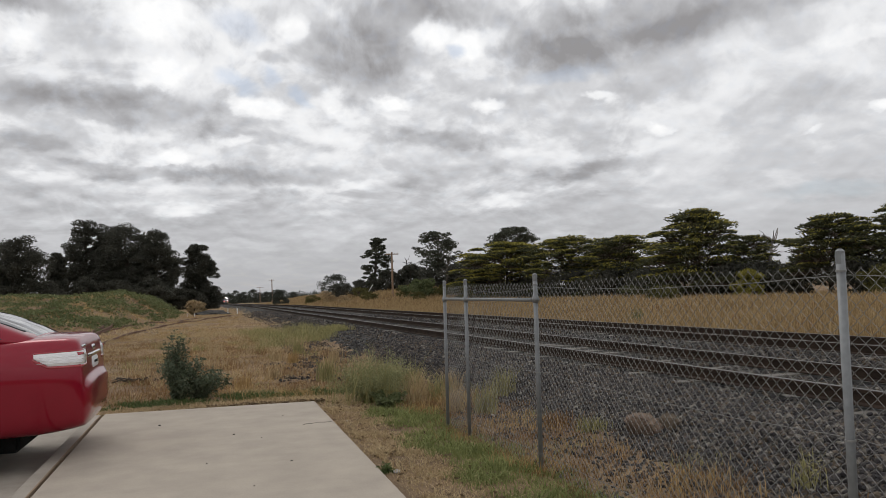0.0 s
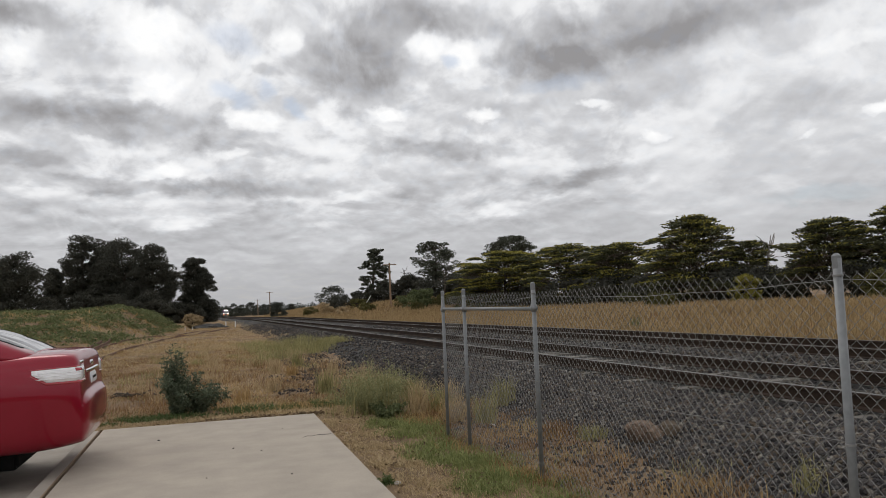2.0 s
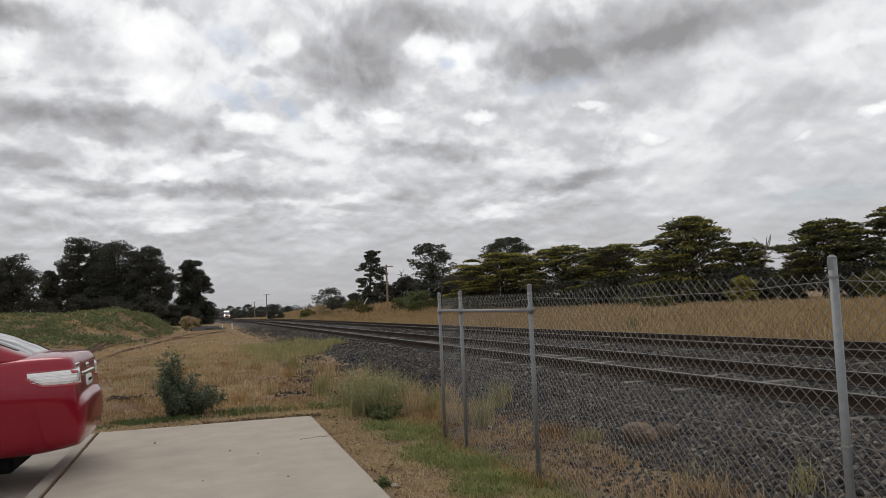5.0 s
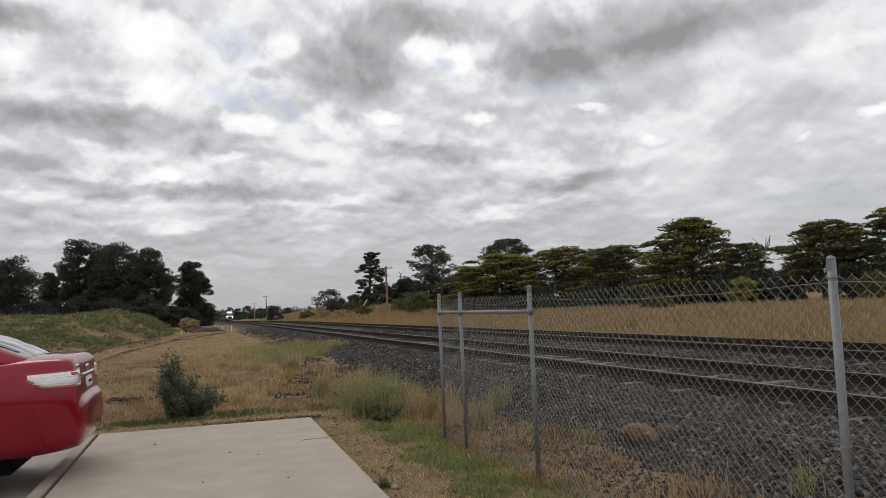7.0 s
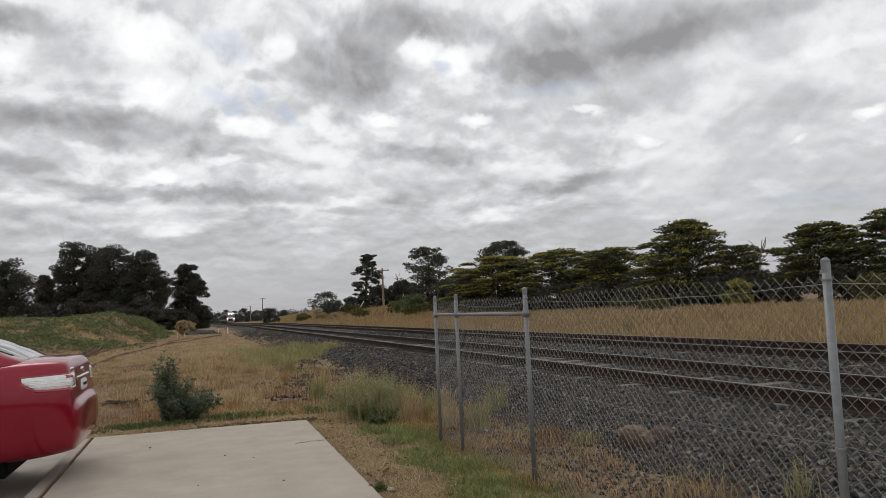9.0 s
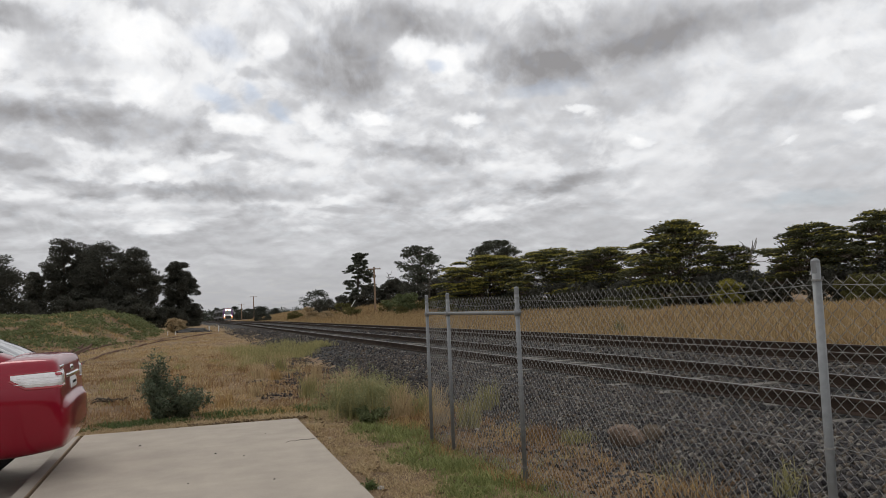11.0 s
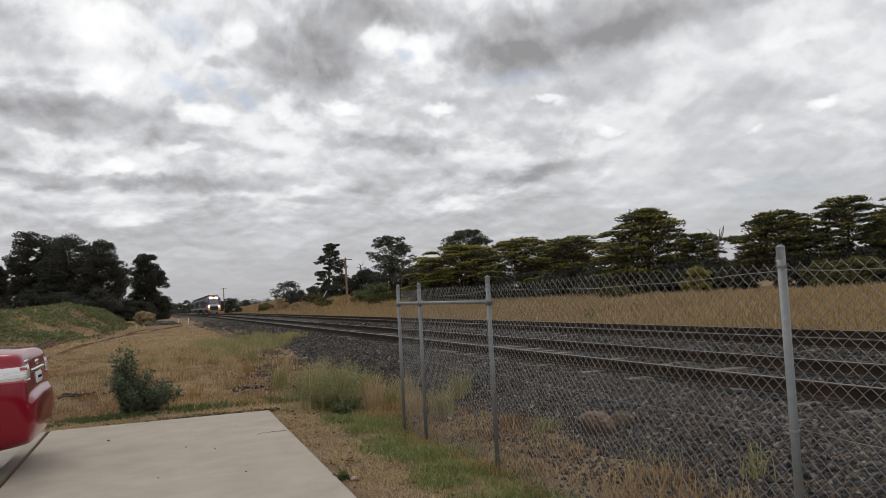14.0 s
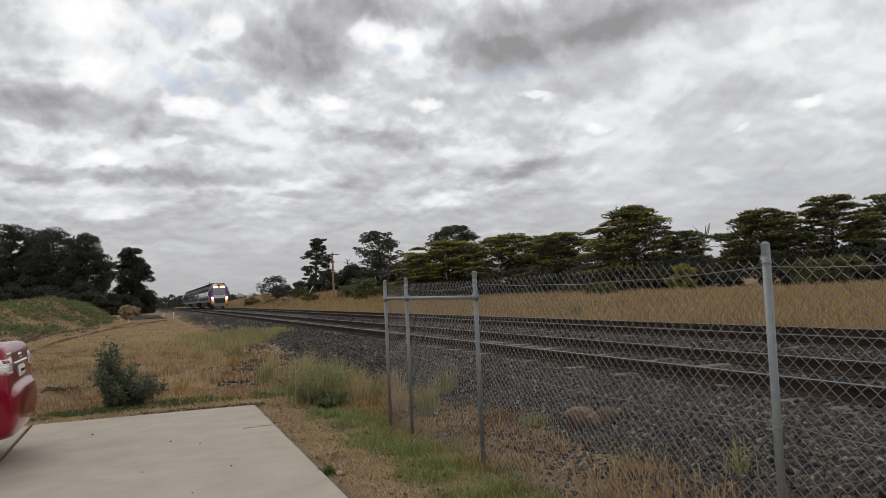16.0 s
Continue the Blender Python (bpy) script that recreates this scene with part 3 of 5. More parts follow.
def spray_cloud(centres, radii, count, size, r, rise=0.1, wild=0.45):
    """Conifer sprays: narrow leaves that point away from the trunk, over clumps drawn out the same way."""
    centres, radii = np.asarray(centres, float), np.asarray(radii, float)
    m, n = len(centres), len(centres) * count
    out = centres * (1, 1, 0) + r.normal(0, 0.05, centres.shape) * (1, 1, 0)
    out /= np.linalg.norm(out, axis=1, keepdims=True) + 1e-6
    side = np.stack([-out[:, 1], out[:, 0], np.zeros(m)], 1)
    d = r.normal(size=(m, count, 3))
    d /= np.linalg.norm(d, axis=2, keepdims=True)
    d *= r.uniform(0.25, 1.1, (m, count, 1)) ** 0.6
    p = centres[:, None] + d[..., :1] * out[:, None] * radii[:, None, :1] + d[..., 1:2] * side[:, None] * radii[:, None, 1:2] + d[..., 2:] * np.array([0, 0, 1.0]) * radii[:, None, 2:]
    p[..., 2] -= 0.18 * radii[:, None, 0] * np.abs(d[..., 0]) ** 2
    p = p.reshape(n, 3)
    a = np.repeat(out, count, 0) + r.normal(0, wild, (n, 3)) + np.array([0, 0, rise])
    a /= np.linalg.norm(a, axis=1, keepdims=True)
    b = np.cross(a, r.normal(size=(n, 3)))
    b /= np.linalg.norm(b, axis=1, keepdims=True) + 1e-9
    s = size * r.uniform(0.5, 1.5, (n, 1))
    v = np.stack([p - a * s, p + b * s * 0.3, p + a * s, p - b * s * 0.3], 1).reshape(-1, 3)
    return v, np.arange(n * 4).reshape(n, 4)


def limb_line(a, b, r, wild, k=5):
    t = np.linspace(0, 1, k)[:, None]
    line = np.asarray(a) * (1 - t) + np.asarray(b) * t
    line[1:-1] += r.normal(0, wild, (k - 2, 3))
    line[:, 2] -= 0.12 * np.linalg.norm(np.subtract(b, a)) * np.sin(t[:, 0] * np.pi) * -1
    return line


def make_tree(kind, label, x, y, top, radius, seed, lean=0.0, group="", bare=0.12, density=1.0, shine=1.0, category="tree", name="tree", peaked=False):
    """kinds: pine (dense, dark), cypress (level plates, yellow tips), gum (open crown on limbs), far."""
    r = np.random.default_rng(seed)
    base = float(ground_z(x, y))
    h = top - base
    tree = tagged(new(name), label, category, group=group)
    tree.location = (x, y, base)
    centres, radii = [], []
    if kind == "cypress":
        n = int(165 * density)
        for i in range(n):
            t = bare + (1 - bare) * (i + r.random()) / n
            wide = radius * min(1.0, 1.25 * math.sqrt(max(1 - ((t - 0.35) / 0.68) ** 2, 0.02)) * 0.95) * (0.72 + 0.36 * r.random())
            if peaked:
                wide = radius * (1.12 * (1 - t) ** 0.55 + 0.08) * r.uniform(0.7, 1.08)
            ang = r.uniform(0, 2 * math.pi)
            wide *= 1.02 + 0.14 * math.sin(2 * ang + seed) + 0.15 * math.sin(19 * t + 3 * ang + seed)
            far = wide * r.uniform(0.15, 1.0) ** 0.55
            centres.append((far * math.cos(ang) + lean * t * t, far * math.sin(ang), h * t * 0.97 - 0.05 * far))
            s = radius * r.uniform(0.12, 0.28)
            radii.append((s * 1.4, s * 1.0, s * 0.17))
        leaves = spray_cloud(centres, radii, int(125 * density), 0.085 * radius / 4 + 0.065, r, 0.25, 0.35)
        leaf = CYPRESS_LEAF
    elif kind == "pine":
        levels = int(13 * density)
        for i in range(levels):
            t = bare + (1 - bare) * (i + 0.5) / levels
            wide = radius * (1.0 - 0.12 * t if t < 0.6 else 0.93 * (1 - 0.78 * ((t - 0.6) / 0.4) ** 1.8)) * r.uniform(0.78, 1.1)
            for j in range(max(5, int(15 * wide / radius))):
                ang, far = r.uniform(0, 2 * math.pi), wide * r.uniform(0.05, 1.0) ** 0.5 * r.uniform(0.75, 1.0)
                centres.append((far * math.cos(ang) + lean * t, far * math.sin(ang), h * min(t + r.normal(0, 0.03), 1.0) * 0.97 - 0.06 * far))
                s = 0.25 + radius * r.uniform(0.12, 0.25)
                radii.append((s * 1.3, s * 0.9, s * 0.6))
        leaves = spray_cloud(centres, radii, 260, 0.2, r, 0.5, 0.5)
        leaf = PINE_LEAF
    elif kind == "gum":
        n = int(62 * density)
        for i in range(n):
            t = bare + (1 - bare) * (i + r.random()) / n
            wide = radius * (0.45 + 0.6 * math.sin(math.pi * min(1, max(0.0, (t - bare) / (1 - bare))) ** 0.9)) * r.uniform(0.4, 1.0)
            ang = r.uniform(0, 2 * math.pi)
            centres.append((wide * math.cos(ang) + lean * t, wide * math.sin(ang), h * t * 0.96))
            s = 0.15 + radius * r.uniform(0.09, 0.2)
            radii.append((s * 1.3, s * 1.3, s * 0.5))
        leaves = leaf_cloud(centres, radii, int(80 * density), 0.17, r, 0.2)
        leaf = GUM_LEAF
    else:
        n = int(26 * density)
        for i in range(n):
            t = bare + (1 - bare) * r.random()
            wide = radius * math.sqrt(max(0.05, 1 - ((t - 0.45) / 0.6) ** 2)) * math.sqrt(r.random())
            ang = r.uniform(0, 2 * math.pi)
            centres.append((wide * math.cos(ang), wide * math.sin(ang), h * t * 0.93))
            s = radius * r.uniform(0.2, 0.38)
            radii.append((s, s, s * 0.6))
        leaves = leaf_cloud(centres, radii, int(100 * density), 0.05 * radius + 0.03, r, 0.1)
        leaf = {"far": FAR_LEAF, "shrub": PINE_LEAF, "olive": OLIVE_LEAF, "brown": BROWN_LEAF, "green": WEED_GREEN, "golden": CYPRESS_TIP}[kind]
    part("crown", mesh_of("crown", *leaves, leaf), None, tree)
    if kind == "cypress":
        # fresh growth on the plates' upper side; its bright yellow also paints their lit tops
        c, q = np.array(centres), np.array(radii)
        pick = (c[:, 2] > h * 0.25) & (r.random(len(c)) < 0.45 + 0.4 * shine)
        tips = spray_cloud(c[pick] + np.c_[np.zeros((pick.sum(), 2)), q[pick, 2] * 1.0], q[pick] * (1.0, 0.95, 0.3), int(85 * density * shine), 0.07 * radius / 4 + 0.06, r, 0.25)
        part("lit_new_growth", mesh_of("lit_new_growth", *tips, CYPRESS_TIP), None, tree, "yellow-green fresh foliage tips coloured bright as lit tops")
        # brown dead sprays hang on the inner limbs
        inner = r.random(len(c)) < 0.4
        dead = spray_cloud(c[inner] * (0.8, 0.8, 0.92) - (0, 0, 0.03 * h), q[inner] * (1.0, 1.0, 1.4), int(60 * density), 0.08 * radius / 4 + 0.06, r, -0.2, 0.6)
        part("dead_foliage", mesh_of("dead_foliage", *dead, DEAD_SPRAY), None, tree, "brown dead inner foliage")
    # trunk and limbs
    tr = 0.028 * h + 0.05
    tz = h * (0.9 if kind in ("gum", "pine") else 0.8)
    k = 7
    t = np.linspace(0, 1, k)
    spine = np.c_[lean * (t * tz / h) ** (2 if kind == "cypress" else 1) + r.normal(0, 0.02 * h, k) * (t > 0), r.normal(0, 0.012 * h, k) * (t > 0), t * tz]
    spine[0, 2] = -0.3
    v, f = tubes(spine[None], (tr * (1 - 0.85 * t))[None], 7)
    part("trunk", mesh_of("trunk", v, f, BARK, True), None, tree)
    c = np.array(centres)
    some = r.permutation(len(c))[: (len(c) if kind == "gum" else len(c) // 3)]
    for i in some[: (46 if bare > 0.3 else 22)]:
        s = min(max(c[i, 2] / tz - r.uniform(0.08, 0.25), 0.05), 0.97)
        a = [np.interp(s, t, spine[:, j]) for j in range(3)]
        line = limb_line(a, c[i], r, 0.02 * h * (1 if kind == "gum" else 0.5))
        v, f = tubes(line[None], (tr * 0.42 * (1 - 0.7 * s) * np.array([1, 0.8, 0.6, 0.42, 0.2]))[None], 5)
        part("limb", mesh_of("limb", v, f, BARK, True), None, tree)
    return tree


RIGHT = "cypress trees beyond the railway"
LEFT = "dark pines beyond the siding"
CYP = "broad dark cypress with layered yellow-green foliage"
PIN = "tall dense dark green pine"
TREES = [
    ("cypress", CYP, 35.7, 88.2, 7.6, 5.8, 1, 0, RIGHT),
    ("cypress", CYP, 40.8, 81.3, 7.8, 5.4, 2, 0, RIGHT),
    ("cypress", CYP, 44.2, 75.1, 7.4, 5.2, 3, 0, RIGHT),
    ("cypress", "large cypress with open limbs and yellow tips", 44.2, 61.4, 8.8, 5.6, 4, 0, RIGHT),
    ("cypress", CYP, 48.6, 59.8, 6.2, 3.1, 5, 0, RIGHT),
    ("cypress", "wind-shaped cypress with bare lower limbs", 48.1, 49.7, 7.2, 3.7, 6, 0.8, RIGHT),
    ("cypress", CYP, 51.2, 44.9, 7.7, 3.4, 7, 0, RIGHT),
    ("cypress", CYP, 55.9, 43.1, 7.7, 3.8, 8, 0, RIGHT),
    ("pine", PIN, -32.7, 125.0, 12.0, 6.0, 21, 0, LEFT),
    ("pine", PIN, -25.8, 122.8, 11.2, 5.8, 22, 0, LEFT),
    ("pine", "small dark pine between taller ones", -22.0, 132.4, 9.5, 1.8, 23, 0, LEFT),
    ("pine", PIN, -19.4, 141.6, 15.6, 4.4, 24, 0, LEFT),
    ("pine", PIN, -16.0, 143.0, 14.9, 4.4, 28, 0, LEFT),
    ("pine", PIN, -12.6, 139.3, 14.6, 5.6, 25, 0, LEFT),
    ("pine", PIN, -8.2, 138.0, 13.7, 4.6, 26, 0, LEFT),
    ("pine", "single dark pine at the end of the row", -1.0, 141.2, 11.6, 3.3, 27, 0, LEFT),
]
for kind, label, x, y, top, radius, seed, lean, group in TREES:
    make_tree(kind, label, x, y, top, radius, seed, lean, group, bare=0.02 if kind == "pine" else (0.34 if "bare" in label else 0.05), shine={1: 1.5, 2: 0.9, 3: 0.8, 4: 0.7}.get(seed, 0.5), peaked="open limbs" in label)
GUMS = "open-crowned trees behind the bank"
make_tree("gum", "tall leaning pine with a sparse one-sided crown", 27.3, 127.2, 11.4, 2.3, 31, 0.8, GUMS, bare=0.1, density=1.5)
make_tree("gum", "tall pine with an open rounded crown", 36.2, 119.2, 11.7, 3.7, 33, 0, GUMS, bare=0.36, density=1.3)
make_tree("gum", "umbrella-shaped pine behind the cypresses", 49.7, 120.2, 12.5, 4.2, 35, 0, GUMS, bare=0.62, density=1.5)
make_tree("far", "distant round tree on the bank", 36.8, 229.5, 7.8, 4.4, 41, bare=0.3)

SHRUBS = "dark shrubs under the trees"
UNDER = [(33.0, 92.0, 3.6, 2.7), (36.5, 84.0, 3.8, 2.9), (39.5, 78.0, 3.6, 2.9), (41.5, 73.0, 3.9, 2.9), (43.0, 68.0, 3.4, 2.7), (44.0, 63.5, 3.7, 2.8), (44.5, 58.5, 3.5, 2.7), (47.0, 57.0, 3.6, 2.7), (48.0, 52.5, 3.3, 2.5), (48.0, 47.0, 3.4, 2.5), (50.0, 44.0, 3.6, 2.7), (53.0, 41.0, 3.5, 2.7)]
for n, (x, y, top, radius) in enumerate(UNDER):
    make_tree("shrub", "dense dark shrub under the cypresses", x, y, top, radius, 60 + n, group=SHRUBS, bare=0.02, density=1.4, category="shrub", name="shrub")
BEHIND = [(29.0, 124.0, 5.6, 3.2), (32.0, 121.0, 6.3, 3.4), (35.0, 117.0, 5.4, 3.4), (38.5, 114.0, 6.1, 3.6), (41.0, 110.0, 5.6, 3.6), (26.0, 130.0, 4.0, 2.6), (34.0, 126.0, 6.0, 2.8), (39.0, 108.0, 6.2, 2.6), (23.5, 138.0, 3.6, 2.4)]
for n, (x, y, top, radius) in enumerate(BEHIND):
    make_tree("shrub", "tall dark scrub on the grassy bank", x, y, top, radius, 80 + n, group="scrub on the bank", bare=0.02, density=1.4, category="shrub", name="shrub")
LOW_LEFT = [(-34, 118, 4.0, 3.2), (-28, 116, 4.4, 3.2), (-23, 126, 5.0, 3.0), (-18, 134, 5.5, 3.4), (-13, 133, 5.0, 3.4), (-8, 133, 5.2, 3.4), (-3.6, 137, 3.4, 2.4), (-1.4, 137, 3.0, 1.9)]
for n, (x, y, top, radius) in enumerate(LOW_LEFT):
    make_tree("shrub", "dense dark undergrowth below the pines", x, y, top, radius, 100 + n, group="undergrowth below the pines", bare=0.0, density=1.5, category="shrub", name="shrub")
make_tree("green", "rounded green shrub on the bank", 26.9, 97.0, 3.2, 2.6, 121, bare=0.0, density=1.5, category="shrub", name="shrub")
make_tree("olive", "yellowish green shrub on the bank", 30.5, 94.0, 2.6, 2.2, 122, bare=0.0, density=1.4, category="shrub", name="shrub")
make_tree("far", "dark rounded bush beside the line", 15.6, 173.4, 3.3, 2.2, 123, bare=0.0, density=1.5, category="shrub", name="shrub")
make_tree("brown", "dead brown rounded bush", -1.0, 79.0, 1.4, 1.0, 124, bare=0.0, density=1.4, category="shrub", name="shrub")
make_tree("golden", "small golden-green shrub before the cypresses", 43.8, 54.3, 2.9, 1.4, 129, bare=0.0, density=1.4, category="shrub", name="shrub")
for n, (x, y, top, radius) in enumerate(((45.5, 42.0, 2.6, 1.8), (47.5, 41.0, 2.8, 1.8), (34.0, 52.0, 1.5, 1.4))):
    make_tree("olive", "olive-green shrub in the dry grass", x, y, top, radius, 130 + n, group="olive shrubs in the meadow", bare=0.0, density=1.2, category="shrub", name="shrub")


for n, (x, y, radius) in enumerate(((19.5, 112, 1.1), (21.5, 104, 1.3), (23.5, 121, 1.5), (20.0, 128, 1.2), (26.0, 101, 1.4), (18.5, 140, 1.4), (22.5, 150, 1.6), (30.0, 88, 1.2), (25.5, 92, 0.9))):
    make_tree("olive" if n % 3 else "brown", "low scrubby bush in dry grass", x, y, float(ground_z(x, y)) + radius * 1.05, radius, 150 + n, group="scrub in the bank grass", bare=0.0, density=1.0, category="shrub", name="shrub")


for n, (x, y, top, radius) in enumerate(((17.5, 506, 7.2, 4.2), (24.0, 512, 6.4, 4.0), (31.0, 520, 7.4, 4.6), (39.0, 516, 5.6, 4.2), (47.0, 522, 6.2, 4.6), (0.5, 508, 8.0, 4.4), (-6.5, 500, 9.0, 5.0), (57.0, 524, 5.4, 4.4))):
    make_tree("far", "distant dark tree where the line ends", x, y, top, radius, 170 + n, group="distant trees along the line", bare=0.02, density=1.5)


def make_far_woods():
    r = np.random.default_rng(77)
    n = 950
    x = r.uniform(-40, 330, n)
    y = 560 + r.uniform(-40, 60, n)
    tall = 5.5 + 2.2 * bumps(x, y, 35, 2.0) + r.uniform(-1, 1.2, n)
    z = -1.8 + r.uniform(0.0, 1.0, n) * tall
    rad = r.uniform(2.4, 4.6, n)
    v, f = leaf_cloud(np.c_[x, y, z], np.c_[rad, rad, rad * 0.55], 60, 0.7, r, 0.2)
    tagged(new("far_woods", mesh_of("far_woods", v, f, FAR_LEAF)), "distant line of grey-green woods", "woods", kind="stuff")


make_far_woods()


# ---------------------------------------------------------------- grasses
def blade_mesh(x, y, z, high, wide, r, droop=0.35, spread=0.5):
    """Bent blades: one quad and a pointed tip each."""
    n = len(x)
    ang = r.uniform(0, 2 * np.pi, n)
    out = np.stack([np.cos(ang), np.sin(ang), np.zeros(n)], 1)
    side = np.stack([-np.sin(ang), np.cos(ang), np.zeros(n)], 1) * (wide / 2)[:, None]
    turn = r.uniform(-1.2, 1.2, n)
    side = side * np.cos(turn)[:, None] + out * (np.sin(turn) * wide / 2)[:, None]
    base = np.stack([x, y, z], 1)
    lean = out * (high * r.uniform(0.05, spread, n))[:, None]
    up = np.array([0, 0, 1.0])
    mid = base + lean * 0.45 + up * (high * 0.6)[:, None]
    tip = base + lean * (1 + droop) + up * (high * r.uniform(0.85, 1.0, n))[:, None]
    v = np.stack([base - side, base + side, mid + side * 0.7, mid - side * 0.7, tip], 1).reshape(-1, 3)
    i = np.arange(n)[:, None] * 5
    quads = (i + np.array([0, 1, 2, 3])).tolist()
    tris = (i + np.array([3, 2, 4])).tolist()
    return v, quads + tris


def tufts(name, label, mat, n, per, where, high, wide, seed, spread=0.5, gather=0.07, category="grass"):
    """n tufts of blades inside where(r, n) -> x, y."""
    r = np.random.default_rng(seed)
    cx, cy = where(r, n)
    h = r.uniform(high[0], high[1], len(cx)) * (0.75 + 0.35 * bumps(cx, cy, 1.3, 1.0))
    x = np.repeat(cx, per) + r.normal(0, gather, len(cx) * per)
    y = np.repeat(cy, per) + r.normal(0, gather, len(cx) * per)
    hh = np.repeat(h, per) * r.uniform(0.55, 1.1, len(x))
    v, f = blade_mesh(x, y, ground_or_bed(x, y) - 0.01, hh, r.uniform(wide[0], wide[1], len(x)), r, spread=spread)
    return tagged(new(name, mesh_of(name, v, f, mat)), label, category, kind="stuff")


def ground_or_bed(x, y):
    bed = -0.09 + 0.30 * smooth01(x, 3.1, 4.85) - 0.33 * smooth01(x, 13.35, 15.5) + grade(y)
    return np.where((x > 3.3) & (x < 15.4), np.maximum(bed, ground_z(x, y)), ground_z(x, y))


def area(x0, x1, y0, y1, keep=None, near=1.0):
    """Places in a rectangle, denser towards y0 with near > 1, kept where keep(x, y) > a random number."""
    def pick(r, n):
        y = y0 + (y1 - y0) * r.random(n) ** near
        x = r.uniform(x0, x1, n)
        if keep is not None:
            ok = keep(x, y) > r.random(n)
            x, y = x[ok], y[ok]
        return x, y
    return pick


def patch(size, seed, lo=-0.2, hi=0.4):
    return lambda x, y: smooth01(bumps(x, y, size, seed), lo, hi)


def worn(other):
    """Thins the grass on the reddish bare ground behind the parking bay."""
    return lambda x, y: other(x, y) * (1 - 0.8 * smooth01(-x + 1.2 * bumps(x, y, 1.0, 4.0), -1.4, 0.4) * (1 - smooth01(y, 19, 26)))


def make_mound_weeds():
    r = np.random.default_rng(217)
    x, y = r.uniform(-44, -2, 9000), r.uniform(38, 95, 9000)
    keep = smooth01(ground_z(x, y), -0.06, 0.25) * (0.25 + 0.75 * smooth01(bumps(x, y, 2.3, 2.6) + 0.8 * bumps(x, y, 0.9, 5.0), -0.6, 0.4)) > r.random(len(x))
    keep &= np.hypot((x + 3.6) / 1.5, (y - 51) / 3.5) > r.uniform(0.7, 1.1, len(x))
    x, y = x[keep], y[keep]
    s = r.uniform(0.35, 0.95, len(x))
    v, f = leaf_cloud(np.c_[x, y, ground_z(x, y) + 0.03], np.c_[s, s, s * r.uniform(0.2, 0.42, len(x))], 60, 0.095, r, 0.3)
    tagged(new("green_weeds", mesh_of("green_weeds", v, f, MOUND_GREEN)), "low green weeds covering the spoil mound", "weeds", kind="stuff")


tufts("dry_grass", "short straw-coloured dead grass by the slab", STRAW, 4200, 9, area(-5.0, 2.3, 10.98, 11.75), (0.02, 0.08), (0.006, 0.013), 201, 1.4, 0.05)

def straw_patches(x, y):
    """Mats of straw with bare soil between them, ending at the green strip."""
    return (0.2 + 0.8 * smooth01(bumps(x, y, 0.42, 2.0) + 0.25 * bumps(x, y, 0.15, 1.0), -0.15, 0.25)) * (1 - smooth01(x + 0.1 * bumps(x, y, 0.6, 4.0), 1.85, 2.15))


def green_strip(x, y):
    edge = x + 0.16 * bumps(x, y, 0.8, 3.0)
    return smooth01(edge, 1.9, 2.15) * (1 - 0.85 * smooth01(edge, 2.4, 2.65)) * (0.12 + 0.88 * smooth01(bumps(x, y, 0.4, 6.0), -0.6, 0.2)) * (1 - 0.8 * smooth01(y, 9.2, 10.6))


tufts("dry_grass", "trampled straw along the slab edge", STRAW, 17000, 9, area(1.47, 2.35, -4, 11.2, straw_patches), (0.02, 0.085), (0.005, 0.011), 202, 1.7, 0.06)
tufts("green_grass", "low green grass along the fence", GREEN_GRASS, 15000, 9, area(1.7, 2.8, -4, 10.6, green_strip), (0.03, 0.15), (0.005, 0.011), 203, 1.0, 0.05)
tufts("green_grass", "green grass fringe beyond the slab", FRESH_GREEN, 3000, 9, area(-4.5, 2.4, 11.65, 12.35, patch(0.45, 5.0, -0.2, 0.5)), (0.04, 0.15), (0.008, 0.018), 204, 1.0, 0.06)
tufts("reddish_grass", "rusty brown dry grass at the fence foot", RED_GRASS, 6000, 8, area(2.5, 4.0, -4, 10.5, lambda x, y: 0.75 - 0.75 * smooth01(x, 2.9, 3.9) + 0.55 * bumps(x, y, 0.6, 1.0)), (0.02, 0.15), (0.005, 0.010), 205, 1.2, 0.08)
tufts("olive_grass", "thin olive-green grass at the fence foot", PALE_GREEN, 700, 8, area(2.5, 3.9, 1.2, 10, patch(0.7, 7.0, -0.1, 0.5)), (0.03, 0.16), (0.005, 0.010), 207, 0.9, 0.08)
tufts("dry_grass", "pale dead grass at the fence foot", DRY_GRASS, 1500, 8, area(2.4, 3.6, 1.2, 14, patch(0.8, 4.0)), (0.06, 0.26), (0.005, 0.010), 206, 0.8, 0.07)
tufts("dry_grass", "yellow dry grass field beside the railway", DRY_GRASS, 9000, 10, area(-10, 3.3, 11.7, 34, worn(patch(1.2, 1.0, -0.25, 0.4)), 1.7), (0.03, 0.19), (0.005, 0.011), 211, 1.5, 0.14)
tufts("straw_grass", "bleached straw grass field beside the railway", STRAW, 7500, 10, area(-10, 3.3, 12.2, 36, worn(lambda x, y: smooth01(bumps(x, y, 1.3, 6.0) + 0.6 * smooth01(y, 20, 28), -0.1, 0.5) * (1 - 0.7 * smooth01(x, 1.9, 2.7) * (1 - smooth01(y, 22, 26)))), 1.2), (0.03, 0.18), (0.005, 0.011), 212, 1.5, 0.14)
tufts("reddish_grass", "reddish dead grass field beside the railway", RED_GRASS, 12000, 10, area(-10, 3.4, 12.2, 28, patch(0.9, 3.0, -0.5, 0.3), 1.4), (0.02, 0.14), (0.005, 0.011), 213, 1.6, 0.14)
